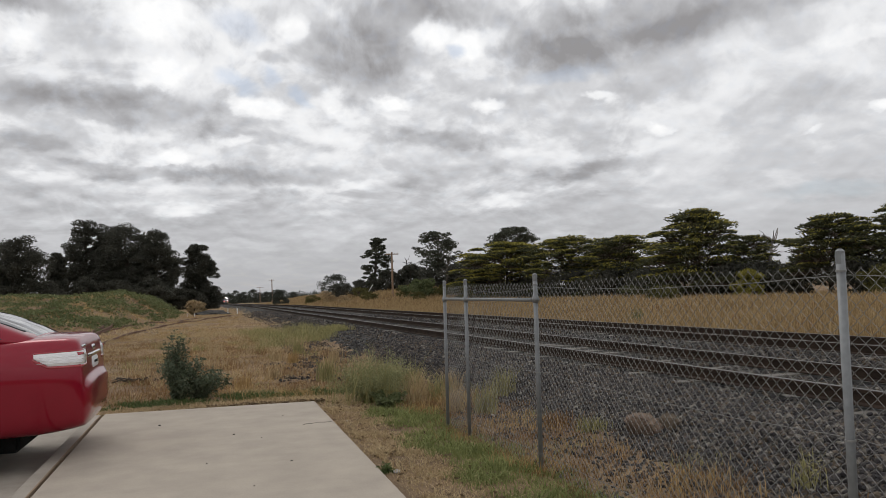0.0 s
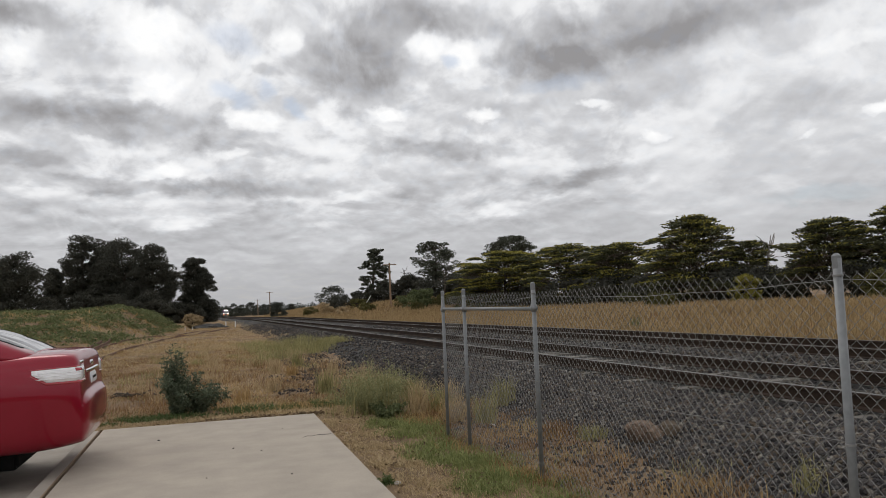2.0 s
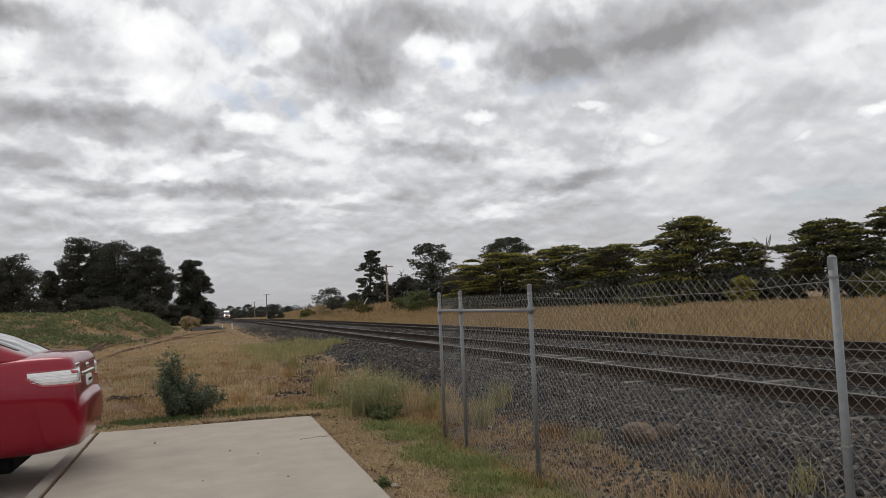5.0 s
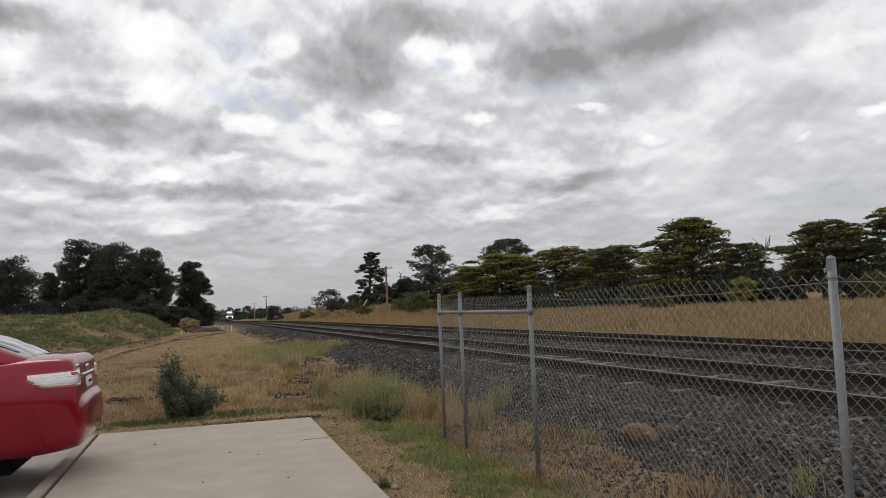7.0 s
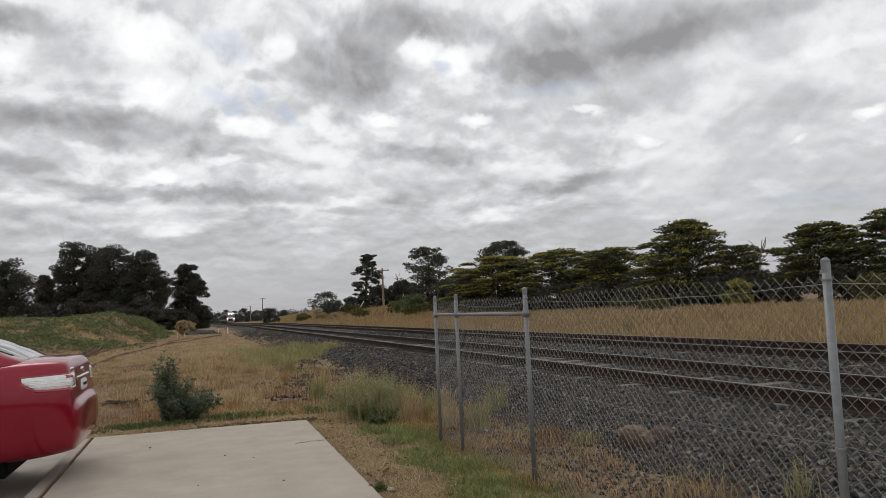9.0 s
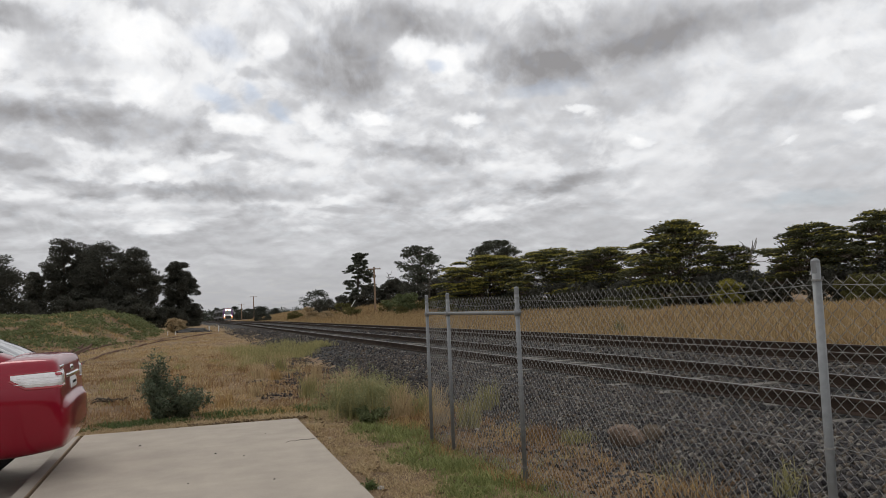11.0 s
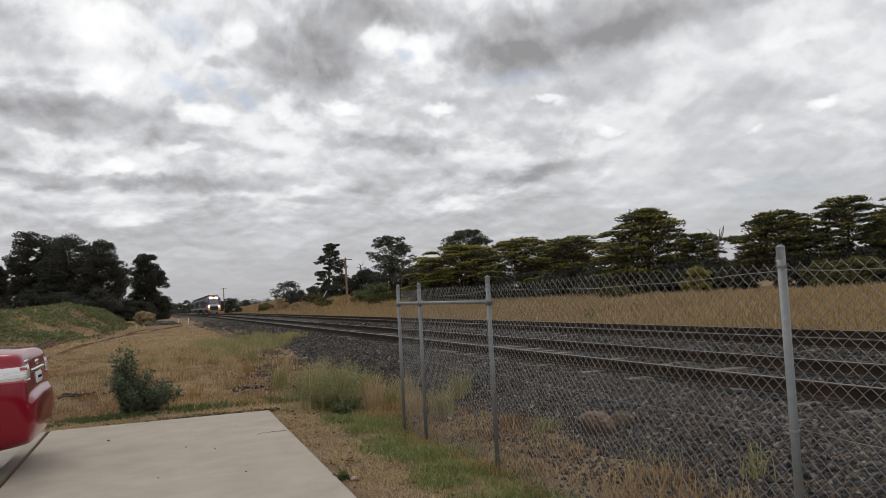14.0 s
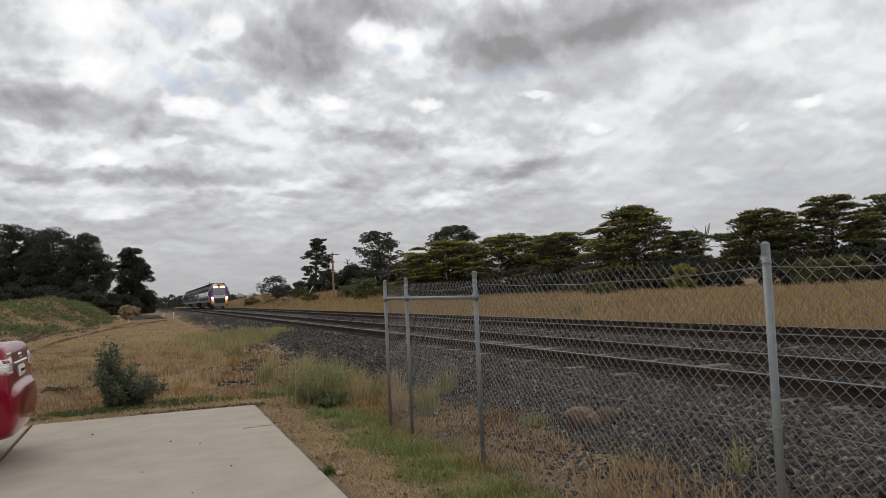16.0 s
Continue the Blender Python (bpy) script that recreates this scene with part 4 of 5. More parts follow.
tufts("pale_green_grass", "pale green grass in the dry field", PALE_GREEN, 1900, 10, area(0.2, 4.3, 22, 35, lambda x, y: smooth01(x + 0.7 * bumps(x, y, 1.1, 2.0), 1.0, 2.2) * smooth01(bumps(x, y, 0.9, 4.0), -0.5, 0.2) * smooth01(y - 1.2 * x, 19.5, 22)), (0.12, 0.5), (0.007, 0.014), 214, 0.7, 0.12)
tufts("bright_grass", "bright yellow-green grass at the ballast edge", PALE_GREEN, 420, 22, area(2.6, 4.9, 27.0, 32, lambda x, y: 1 - smooth01(np.abs(y - 26.8 - 0.8 * (x - 2.6)), 0.6, 1.5)), (0.14, 0.36), (0.012, 0.024), 235, 0.6, 0.16)
tufts("dry_grass", "dry grass of the field beside the siding", DRY_GRASS, 7000, 8, area(-26, 3.4, 34, 100, patch(3.0, 2.0, -0.3, 0.4), 1.4), (0.04, 0.2), (0.015, 0.04), 215, 1.3, 0.3)
tufts("straw_grass", "bleached grass of the field beside the siding", STRAW, 9000, 8, area(-20, 4.2, 34, 135, patch(4.2, 7.0, -0.8, 0.1), 1.3), (0.04, 0.2), (0.015, 0.04), 216, 1.3, 0.3)
make_mound_weeds()
tufts("pale_weeds", "pale olive weeds on the spoil mound", PALE_GREEN, 2600, 9, area(-42, -2.0, 39, 92, lambda x, y: smooth01(ground_z(x, y), -0.05, 0.3) * (0.5 + 0.5 * bumps(x, y, 1.7, 3.0))), (0.1, 0.34), (0.03, 0.07), 219, 0.9, 0.3)
tufts("dry_grass", "dead grass on the spoil mound", DRY_GRASS, 9500, 8, area(-42, -2.0, 39, 96, lambda x, y: smooth01(ground_z(x, y), 0.1, 0.7) * smooth01(-bumps(x, y, 4.0, 2.0), -0.5, 0.5)), (0.1, 0.32), (0.025, 0.06), 218, 0.9, 0.3)
tufts("golden_grass", "tall golden dry grass meadow beyond the line", GOLD_GRASS, 15000, 9, area(14.7, 34, 4, 90, None, 1.15), (0.35, 0.75), (0.018, 0.04), 221, 0.45, 0.22)
tufts("golden_grass", "tall dry grass under the cypress trees", GOLD_GRASS, 6500, 9, area(32, 58, 22, 110), (0.4, 0.85), (0.03, 0.06), 222, 0.45, 0.35)
tufts("golden_grass", "tall dry grass on the far bank", GOLD_GRASS, 8500, 8, area(14.8, 46, 88, 260, None, 1.2), (0.35, 0.8), (0.05, 0.12), 223, 0.5, 0.5)
tufts("reddish_grass", "brown seeding weeds in the meadow", RED_GRASS, 1500, 9, area(14.6, 40, 6, 150, patch(6.0, 8.0, 0.0, 0.6)), (0.35, 0.85), (0.03, 0.06), 224, 0.5, 0.3)


tufts("tall_tufts", "scattered tall tufts of dead grass", STRAW, 200, 45, area(-10, 3.2, 13.2, 34, None, 1.0), (0.16, 0.42), (0.005, 0.011), 231, 0.8, 0.12)
tufts("tall_tufts", "scattered rusty tufts of dead grass", RED_GRASS, 200, 45, area(-10, 3.2, 12.6, 34, None, 1.4), (0.12, 0.34), (0.005, 0.011), 232, 0.9, 0.13)
tufts("tall_tufts", "scattered green tufts in the dry grass", PALE_GREEN, 36, 45, area(-2, 3.2, 18, 34, None, 1.0), (0.18, 0.42), (0.006, 0.013), 233, 0.6, 0.10)
tufts("low_green_growth", "thin green growth among dead grass", PALE_GREEN, 3200, 8, area(-10, 3.4, 12.6, 42, patch(1.6, 9.0, -0.1, 0.6), 1.2), (0.04, 0.14), (0.008, 0.016), 234, 0.9, 0.12)


def make_litter():
    r = np.random.default_rng(230)
    n = 1500
    x = np.r_[r.uniform(-3.2, 1.6, n), r.uniform(1.45, 2.3, n // 4)]
    y = np.r_[10.97 + np.abs(r.normal(0, 0.10, n)), r.uniform(2.0, 11.0, n // 4)]
    v, f = leaf_cloud(np.c_[x, y, ground_z(x, y) + 0.02], np.full((len(x), 3), 0.02), 2, 0.022, r, 0.9)
    tagged(new("leaf_litter", mesh_of("leaf_litter", v, f, LITTER)), "brown dead leaves and twigs along the slab", "leaf litter", kind="stuff")


make_litter()


# ---------------------------------------------------------------- single weeds and shrubs near the slab
def make_weed(name, label, x, y, high, radius, stems, leaves, size, mat, seed, category="weed", blades=0, blade_mat=None):
    r = np.random.default_rng(seed)
    z = float(ground_or_bed(np.array([x]), np.array([y]))[0])
    plant = tagged(new(name), label, category)
    plant.location = (x, y, z)
    pts = []
    for i in range(stems):
        a, far = r.uniform(0, 2 * math.pi), radius * math.sqrt(r.random())
        tall = high * (1 - 0.62 * (far / radius) ** 1.2) * r.uniform(0.75, 1.05)
        t = np.linspace(0, 1, 6)
        line = np.c_[math.cos(a) * far * t**1.3, math.sin(a) * far * t**1.3, tall * t]
        line[1:] += r.normal(0, 0.02, (5, 3))
        v, f = tubes(line[None], (0.007 * (1 - 0.8 * t))[None], 4)
        part("stem", mesh_of("stem", v, f, mat if name == "feathery_weed" else BARK), None, plant)
        for s in np.linspace(0.12, 1.0, 9):
            pts.append([np.interp(s, t, line[:, j]) for j in range(3)])
    pts = np.array(pts)
    if leaves:
        v, f = leaf_cloud(pts, np.full((len(pts), 3), 0.085 * high + 0.02), leaves, size, r, 0.2)
        tagged(part("foliage", mesh_of("foliage", v, f, mat), None, plant), kind="stuff")
    if blades:
        bx, by = r.normal(0, radius * 0.45, blades), r.normal(0, radius * 0.45, blades)
        v, f = blade_mesh(bx, by, np.zeros(blades), high * r.uniform(0.4, 1.0, blades), r.uniform(0.006, 0.012, blades), r, spread=0.5)
        tagged(part("grass_tuft", mesh_of("grass_tuft", v, f, blade_mat or mat), None, plant), kind="stuff")
    return plant


make_weed("leafy_shrub", "dark green leafy shrub beside the slab", -0.37, 12.1, 1.04, 0.32, 19, 30, 0.026, SHRUB_LEAF, 301, "shrub")
make_weed("leafy_shrub", "low dark green shrub beside a taller one", -0.10, 12.15, 0.68, 0.42, 20, 26, 0.025, SHRUB_LEAF, 302, "shrub")
make_weed("feathery_weed", "feathery grey-green weed clump by the slab", 2.22, 10.75, 0.82, 0.6, 60, 26, 0.013, FEATHER, 303, blades=160, blade_mat=PALE_GREEN)
make_weed("feathery_weed", "feathery green weed clump at the ballast edge", 2.75, 11.6, 0.7, 0.42, 26, 18, 0.013, FEATHER, 304, blades=160, blade_mat=PALE_GREEN)
make_weed("leafy_weed", "low dark leafy weed under feathery stalks", 2.3, 10.15, 0.27, 0.26, 14, 26, 0.024, WEED_GREEN, 305)
make_weed("leafy_weed", "small green weed at the slab edge", 1.42, 6.42, 0.07, 0.09, 6, 12, 0.014, FRESH_GREEN, 306)
CLUMPS = [(1.2, 14.6, 0.36, STRAW), (2.3, 15.2, 0.4, STRAW), (2.9, 12.6, 0.5, STRAW), (3.15, 10.4, 0.5, PALE_GREEN), (3.3, 9.0, 0.5, PALE_GREEN), (3.0, 9.3, 0.42, STRAW), (0.6, 13.2, 0.3, DRY_GRASS), (1.6, 18.5, 0.4, STRAW), (2.3, 20.5, 0.6, PALE_GREEN), (3.87, 9.85, 0.5, PALE_GREEN), (3.53, 11.05, 0.45, STRAW), (2.72, 17.2, 0.45, STRAW), (1.9, 17.7, 0.35, DRY_GRASS), (16.4, 27.0, 0.9, WEED_GREEN)]
CLUMPS += [(2.95, 10.9, 0.52, STRAW), (3.05, 11.4, 0.5, PALE_GREEN), (2.8, 10.3, 0.4, STRAW), (2.35, 12.4, 0.6, STRAW), (2.0, 13.4, 0.55, PALE_GREEN), (2.75, 13.6, 0.6, STRAW), (3.75, 7.1, 0.2, PALE_GREEN), (3.6, 7.6, 0.22, RED_GRASS)]
for n, (x, y, s, mat) in enumerate(CLUMPS):
    make_weed("grass_clump", "upright clump of pale wild grass", x, y, s, 0.16 if s < 0.8 else 0.35, 1, 0, 0.02, mat, 320 + n, "grass", blades=150, blade_mat=mat)
make_weed("grass_clump", "thin green seeding grass at the fence foot", 3.9, 4.34, 0.34, 0.12, 3, 6, 0.012, PALE_GREEN, 350, "grass", blades=45, blade_mat=PALE_GREEN)


def make_pale_stone(x, y, s, seed):
    bm = bmesh.new()
    bmesh.ops.create_icosphere(bm, subdivisions=2, radius=s)
    for v in bm.verts:
        v.co *= 1 + 0.35 * noise.noise(v.co * (1.4 / s) + Vector((seed, 0, 0)))
        v.co.z *= 0.55
    stone = part("pale_stone", bm, PALE_STONE)
    stone.location = (x, y, float(ground_z(x, y)) + 0.3 * s)
    tagged(stone, "small whitish stone lying in dry straw", "stone", group="whitish stones beside the slab")


for n, (x, y, s) in enumerate(((1.61, 9.25, 0.026), (1.52, 6.35, 0.03), (1.75, 12.6, 0.025), (3.3, 8.75, 0.035))):
    make_pale_stone(x, y, s, n)


def make_dead_branch(x, y, seed):
    """A heap of dark dry twigs."""
    r = np.random.default_rng(seed)
    z = float(ground_z(x, y))
    heap = tagged(new("dead_branch"), "dark dry branches lying in the grass", "branch")
    heap.location = (x, y, z)
    for i in range(16):
        a = r.normal(0, (0.13, 0.10, 0.015)) + (0, 0, 0.04)
        b = a + r.normal(0, (0.16, 0.10, 0.025))
        v, f = tubes(limb_line(a, b, r, 0.015)[None], 0.016 * np.array([[1, 0.9, 0.8, 0.6, 0.3]]), 5)
        part("twig", mesh_of("twig", v, f, BARK), None, heap)


make_dead_branch(-1.35, 15.6, 361)


# ---------------------------------------------------------------- old siding, pegs, poles, rock
def make_siding():
    siding = tagged(new("old_siding"), "disused siding with rusty rails sunk in dry grass", "railway track")
    p = np.array([(-0.035, -0.2), (-0.032, 0.06), (-0.028, 0.09), (0.028, 0.09), (0.032, 0.06), (0.035, -0.2)])
    for start, y0, y1, bend, sink in ((-3.4, 28, 68, 0.0040, 0.05), (-5.0, 29, 68, 0.0040, 0.08), (-4.75, 34, 45, 0.0, 0.0), (-5.1, 33, 44, 0.0, 0.0)):
        ys = np.linspace(y0, y1, 30)
        cx = start + bend * np.clip(ys - 31, 0, None) ** 2
        dip = 0.07 - sink - 0.05 * smooth01(bumps(cx, ys, 3.0, start), -0.2, 0.4)
        v = np.concatenate([np.c_[p[:, 0] + a, np.full(6, b), p[:, 1] + float(ground_z(a, b)) + d] for a, b, d in zip(cx, ys, dip)])
        i = (np.arange(len(ys) - 1)[:, None] * 6 + np.arange(5)).ravel()
        part("rail", mesh_of("rail", v, np.stack([i, i + 1, i + 7, i + 6], -1), OLD_RAIL), None, siding)
    return siding


make_siding()
for x, y, top, wide in ((2.94, 76.5, 0.62, 0.05), (2.1, 77.5, 0.6, 0.045), (-1.5, 70.0, 0.34, 0.025), (-0.9, 70.5, 0.32, 0.025)):
    z = float(ground_z(x, y))
    tagged(part("marker_peg", box(bmesh.new(), (x - wide, y - wide, z - 0.1), (x + wide, y + wide, z + top), 0.01), PEG), "white painted marker peg in dry grass", "peg", group="white marker pegs")


def make_pole(x, y, top, arm, r=0.14):
    z = float(ground_z(x, y))
    pole = tagged(new("power_pole"), "weathered wooden power pole with a crossarm", "power pole", group="power poles along the line")
    pole.location = (x, y, z)
    part("shaft", rod(bmesh.new(), (0, 0, -0.4), (0, 0, top - z), r * 1.15, r * 0.8, 12), POLE_WOOD, pole)
    part("crossarm", box(bmesh.new(), (-arm, -0.17, top - z - 0.35), (arm, -0.06, top - z - 0.22), 0.01), POLE_WOOD, pole)
    for s in (-0.85, -0.35, 0.35, 0.85):
        part("insulator", rod(bmesh.new(), (s * arm, -0.11, top - z - 0.22), (s * arm, -0.11, top - z - 0.06), 0.045, 0.03, 8), PEG, pole)


make_pole(25.2, 105.2, 7.45, 0.92, 0.14)
make_pole(25.0, 306.5, 8.7, 1.3, 0.2)
make_pole(28.7, 431.3, 7.7, 1.9, 0.2)
z0 = float(ground_z(25.5, 118.0))
leaning = tagged(part("leaning_post", rod(bmesh.new(), (24.0, 118, z0 - 0.2), (25.1, 118, z0 + 1.5), 0.045, sides=8), PEG), "white post leaning in dry grass", "post")


def make_dead_tree(x, y, top, lean, seed, mat):
    r = np.random.default_rng(seed)
    z = float(ground_z(x, y))
    h = top - z
    tree = tagged(new("dead_tree"), "bare dead tree with broken grey limbs", "tree", group="dead trees")
    tree.location = (x, y, z)
    t = np.linspace(0, 1, 6)
    spine = np.c_[lean * t, 0 * t, h * t] + np.r_[[[0, 0, -0.3]], r.normal(0, 0.12, (5, 3))]
    v, f = tubes(spine[None], (0.16 * (1 - 0.8 * t))[None], 6)
    part("trunk", mesh_of("trunk", v, f, mat, True), None, tree)
    for i in range(9):
        s = r.uniform(0.4, 0.95)
        a = np.array([np.interp(s, t, spine[:, j]) for j in range(3)])
        b = a + np.array([r.normal(0, 1.0), r.normal(0, 0.6), r.uniform(0.2, 1.4)])
        v, f = tubes(limb_line(a, b, r, 0.1)[None], np.array([[0.07, 0.055, 0.045, 0.03, 0.012]]), 5)
        part("limb", mesh_of("limb", v, f, mat, True), None, tree)


make_dead_tree(31.4, 122.0, 7.0, 0.4, 401, BARK)
make_dead_tree(35.0, 112.0, 6.6, 0.8, 402, BARK)
make_dead_tree(48.2, 57.5, 6.6, 1.6, 403, PALE_BARK)


def make_gravel_heap(x, y, wide, deep, high, mat, label):
    bm = bmesh.new()
    bmesh.ops.create_icosphere(bm, subdivisions=4, radius=1.0)
    for v in bm.verts:
        q = v.co.copy()
        v.co *= 1 + 0.2 * noise.noise(q * 2.1) + 0.06 * noise.noise(q * 9.0)
        v.co = Vector((v.co.x * wide, v.co.y * deep, v.co.z * high))
    heap = part("gravel_heap", bm, mat)
    heap.location = (x, y, float(ground_z(x, y)) - 0.05)
    tagged(heap, label, "gravel heap", group="heaps beside the siding")


make_gravel_heap(0.6, 78.0, 1.7, 2.6, 0.5, BALLAST, "low heap of dark grey gravel")
bent = limb_line((-6.7, 44, -0.15), (-6.45, 44, 0.62), np.random.default_rng(5), 0.03)
tagged(part("bent_stick", mesh_of("bent_stick", *tubes(bent[None], np.full((1, 5), 0.028), 6), BARK), None), "dark bent stick standing in dry grass", "stick")


def make_rock():
    bm = bmesh.new()
    bmesh.ops.create_icosphere(bm, subdivisions=3, radius=1.0)
    for v in bm.verts:
        q = v.co.copy()
        v.co *= 1 + 0.5 * noise.noise(q * 1.1 + Vector((3, 1, 2))) + 0.22 * noise.noise(q * 2.9) + 0.08 * noise.noise(q * 7.0)
        v.co = Vector((v.co.x * 0.175, v.co.y * 0.15, v.co.z * 0.15))
    rock = part("rock", bm, ROCK)
    rock.matrix_world = pose(4.03, 6.52, 0.10, 8, 6, -25)
    tagged(rock, "large brown rock lying on the ballast", "rock")
    bm = bmesh.new()
    bmesh.ops.create_icosphere(bm, subdivisions=2, radius=1.0)
    for v in bm.verts:
        v.co *= 1 + 0.5 * noise.noise(v.co * 1.3 + Vector((7, 2, 5)))
        v.co = Vector((v.co.x * 0.10, v.co.y * 0.09, v.co.z * 0.10))
    small = part("rock", bm, STONE_PIECE)
    small.matrix_world = pose(4.21, 6.40, 0.15, 12, -10, 40)
    tagged(small, "grey angular rock beside a brown one", "rock")


make_rock()


# ---------------------------------------------------------------- sleepers and ballast stones
def make_sleepers():
    bm = box(bmesh.new(), (-1.2, -0.12, -0.1), (1.2, 0.12, 0.0), 0.012)
    me = bpy.data.meshes.new("sleeper")
    bm.to_mesh(me)
    bm.free()
    me.materials.append(SLEEPER)
    r = np.random.default_rng(51)
    for track, cx in ((track_near, NEAR_X), (track_far, FAR_X)):
        for y in np.arange(-3, 105, 0.68):
            ob = new("sleeper", me)
            ob.parent = track
            ob.matrix_local = pose(cx + r.normal(0, 0.02), y + r.normal(0, 0.03), HEAD - 0.157 + r.normal(-0.034, 0.014), 0, 0, r.normal(0, 0.8))


make_sleepers()


def stone_shapes():
    bm = bmesh.new()
    bmesh.ops.create_icosphere(bm, subdivisions=1, radius=1.0)
    base = np.array([v.co[:] for v in bm.verts])
    faces = np.array([[v.index for v in f.verts] for f in bm.faces])
    bm.free()
    return base, faces


def make_stones():
    r = np.random.default_rng(91)
    base, faces = stone_shapes()
    k = len(base)

    def spread(n, x0, x1, y0, y1, near=1.0):
        return r.uniform(x0, x1, n), y0 + (y1 - y0) * r.random(n) ** near

    sets = [spread(27000, 3.15, 5.7, 0.8, 9.0), spread(12000, 3.2, 5.8, 8.5, 20, 1.4), spread(6000, 5.4, 8.6, 1.5, 12), spread(4500, 8.2, 10.6, 3, 14), spread(6500, 3.2, 5.9, 19, 75, 1.3), spread(2500, 8.2, 10.7, 14, 45, 1.2), spread(1500, 12, 14.6, 6, 22), spread(2500, 3.2, 5.6, -4, 1.0), spread(2600, 2.65, 3.5, 1.5, 10), spread(3600, 2.1, 3.5, 13, 26), spread(500, 1.2, 2.3, 13.5, 18)]
    x, y = np.concatenate([s[0] for s in sets]), np.concatenate([s[1] for s in sets])
    keep = (x > 3.55 + 0.35 * bumps(x, y, 1.2, 2.0)) | (r.random(len(x)) < 0.22 + 0.5 * smooth01(y, 12, 14) * smooth01(bumps(x, y, 0.8, 3.0), -0.4, 0.2))
    for c in (NEAR_X, FAR_X):
        keep &= (np.abs(np.abs(x - c) - 0.8) > 0.1) & ~((np.abs(x - c) < 1.3) & (np.abs((y + 3) % 0.68 - 0.34) > 0.22) & (r.random(len(x)) < 0.45))
    x, y = x[keep], y[keep]
    n = len(x)
    z = -0.09 + 0.30 * smooth01(x, 3.1, 4.85 + 0.15 * bumps(x, y, 3.0)) - 0.33 * smooth01(x, 13.35, 15.5) + grade(y)
    z = np.where(x < 3.6, np.maximum(z, ground_z(x, y) - 0.005), z)
    size = r.uniform(0.011, 0.029, n) * (1 + 0.2 * smooth01(y, 8, 12)) * (1 + 0.9 * smooth01(y, 12, 60))
    v = base[None] * (1 + r.uniform(-0.32, 0.32, (n, k, 1)))
    v = v * np.stack([r.uniform(0.8, 1.4, n), r.uniform(0.75, 1.2, n), r.uniform(0.55, 0.9, n)], 1)[:, None]
    q = r.normal(size=(n, 4))
    q /= np.linalg.norm(q, axis=1, keepdims=True)
    a, b, c, d = q.T
    rot = np.stack([1 - 2 * (c * c + d * d), 2 * (b * c - a * d), 2 * (b * d + a * c), 2 * (b * c + a * d), 1 - 2 * (b * b + d * d), 2 * (c * d - a * b), 2 * (b * d - a * c), 2 * (c * d + a * b), 1 - 2 * (b * b + c * c)], 1).reshape(n, 3, 3)
    v = np.einsum("nij,nkj->nki", rot, v) * size[:, None, None] + np.stack([x, y, z + size * 0.35], 1)[:, None]
    f = (np.arange(n)[:, None, None] * k + faces[None]).reshape(-1, 3)
    stones = new("ballast_stones", mesh_of("ballast_stones", v.reshape(-1, 3), f, STONE))
    stones.parent = ballast
    tagged(stones, "loose grey crushed stones", kind="stuff")
    # single stones nearest to the fence
    meshes = []
    for i in range(8):
        w = base * (1 + r.uniform(-0.3, 0.3, (k, 1))) * (1.2, 1.0, 0.75) * 0.026
        meshes.append(mesh_of("stone", w, faces.tolist(), STONE_PIECE))
    for i in range(280):
        sx, sy = r.uniform(3.3, 5.4), r.uniform(2.4, 7.5)
        sz = -0.09 + 0.29 * float(smooth01(sx, 3.1, 4.85)) + 0.02
        ob = new("stone", meshes[i % 8])
        ob.parent = ballast
        ob.matrix_local = pose(sx, sy, sz, r.uniform(-30, 30), r.uniform(-30, 30), r.uniform(0, 360))


make_stones()


# ---------------------------------------------------------------- train
PURPLE = material("purple_paint", (0.085, 0.022, 0.105), (0.12, 0.034, 0.145), 0.35, scale=2, fine=30, bump=0.02, coat=0.4)
YELLOW = material("yellow_paint", (0.62, 0.33, 0.03), (0.75, 0.42, 0.045), 0.4, scale=2, fine=30, bump=0.02, coat=0.3)
TRAIN_GREY = material("ribbed_steel", (0.045, 0.043, 0.045), (0.075, 0.073, 0.075), 0.8, 0.0, spec=0.1, scale=1, fine=30, bump=0.1)
TRAIN_SILVER = material("silver_roof", (0.15, 0.15, 0.152), (0.23, 0.23, 0.232), 0.75, 0.0, spec=0.15, scale=1, fine=20, bump=0.1)
TRAIN_WHITE = material("white_paint", (0.42, 0.42, 0.42), (0.52, 0.52, 0.52), 0.4, scale=2, fine=20, bump=0.02)
TRAIN_DARK = material("underframe_black", (0.015, 0.014, 0.013), (0.04, 0.037, 0.034), 0.85, scale=3, fine=30)
DARK_GLASS = glass_material("dark_glass", (0.012, 0.013, 0.015), 0.06)
# grey base colour stands in for pale reflections on the windscreen
SHEEN_GLASS = glass_material("windscreen_sheen_glass", (0.17, 0.18, 0.19), 0.05)
LAMP = glow_material("headlamp_glow", (1.0, 0.93, 0.85), 14.0)
CAR_L, CAR_W, CAR_H = 24.5, 1.45, 3.95


def train_section(w, zb, zt, inset):
    return [(-w + inset * 0.15, zb), (-w, zb + 0.35), (-w, 2.6), (-w + 0.08 + inset * 0.2, zt - 0.65), (-w + 0.45 + inset * 0.5, zt - 0.14), (-w + 0.95, zt), (w - 0.95, zt), (w - 0.45 - inset * 0.5, zt - 0.14), (w - 0.08 - inset * 0.2, zt - 0.65), (w, 2.6), (w, zb + 0.35), (w - inset * 0.15, zb)]


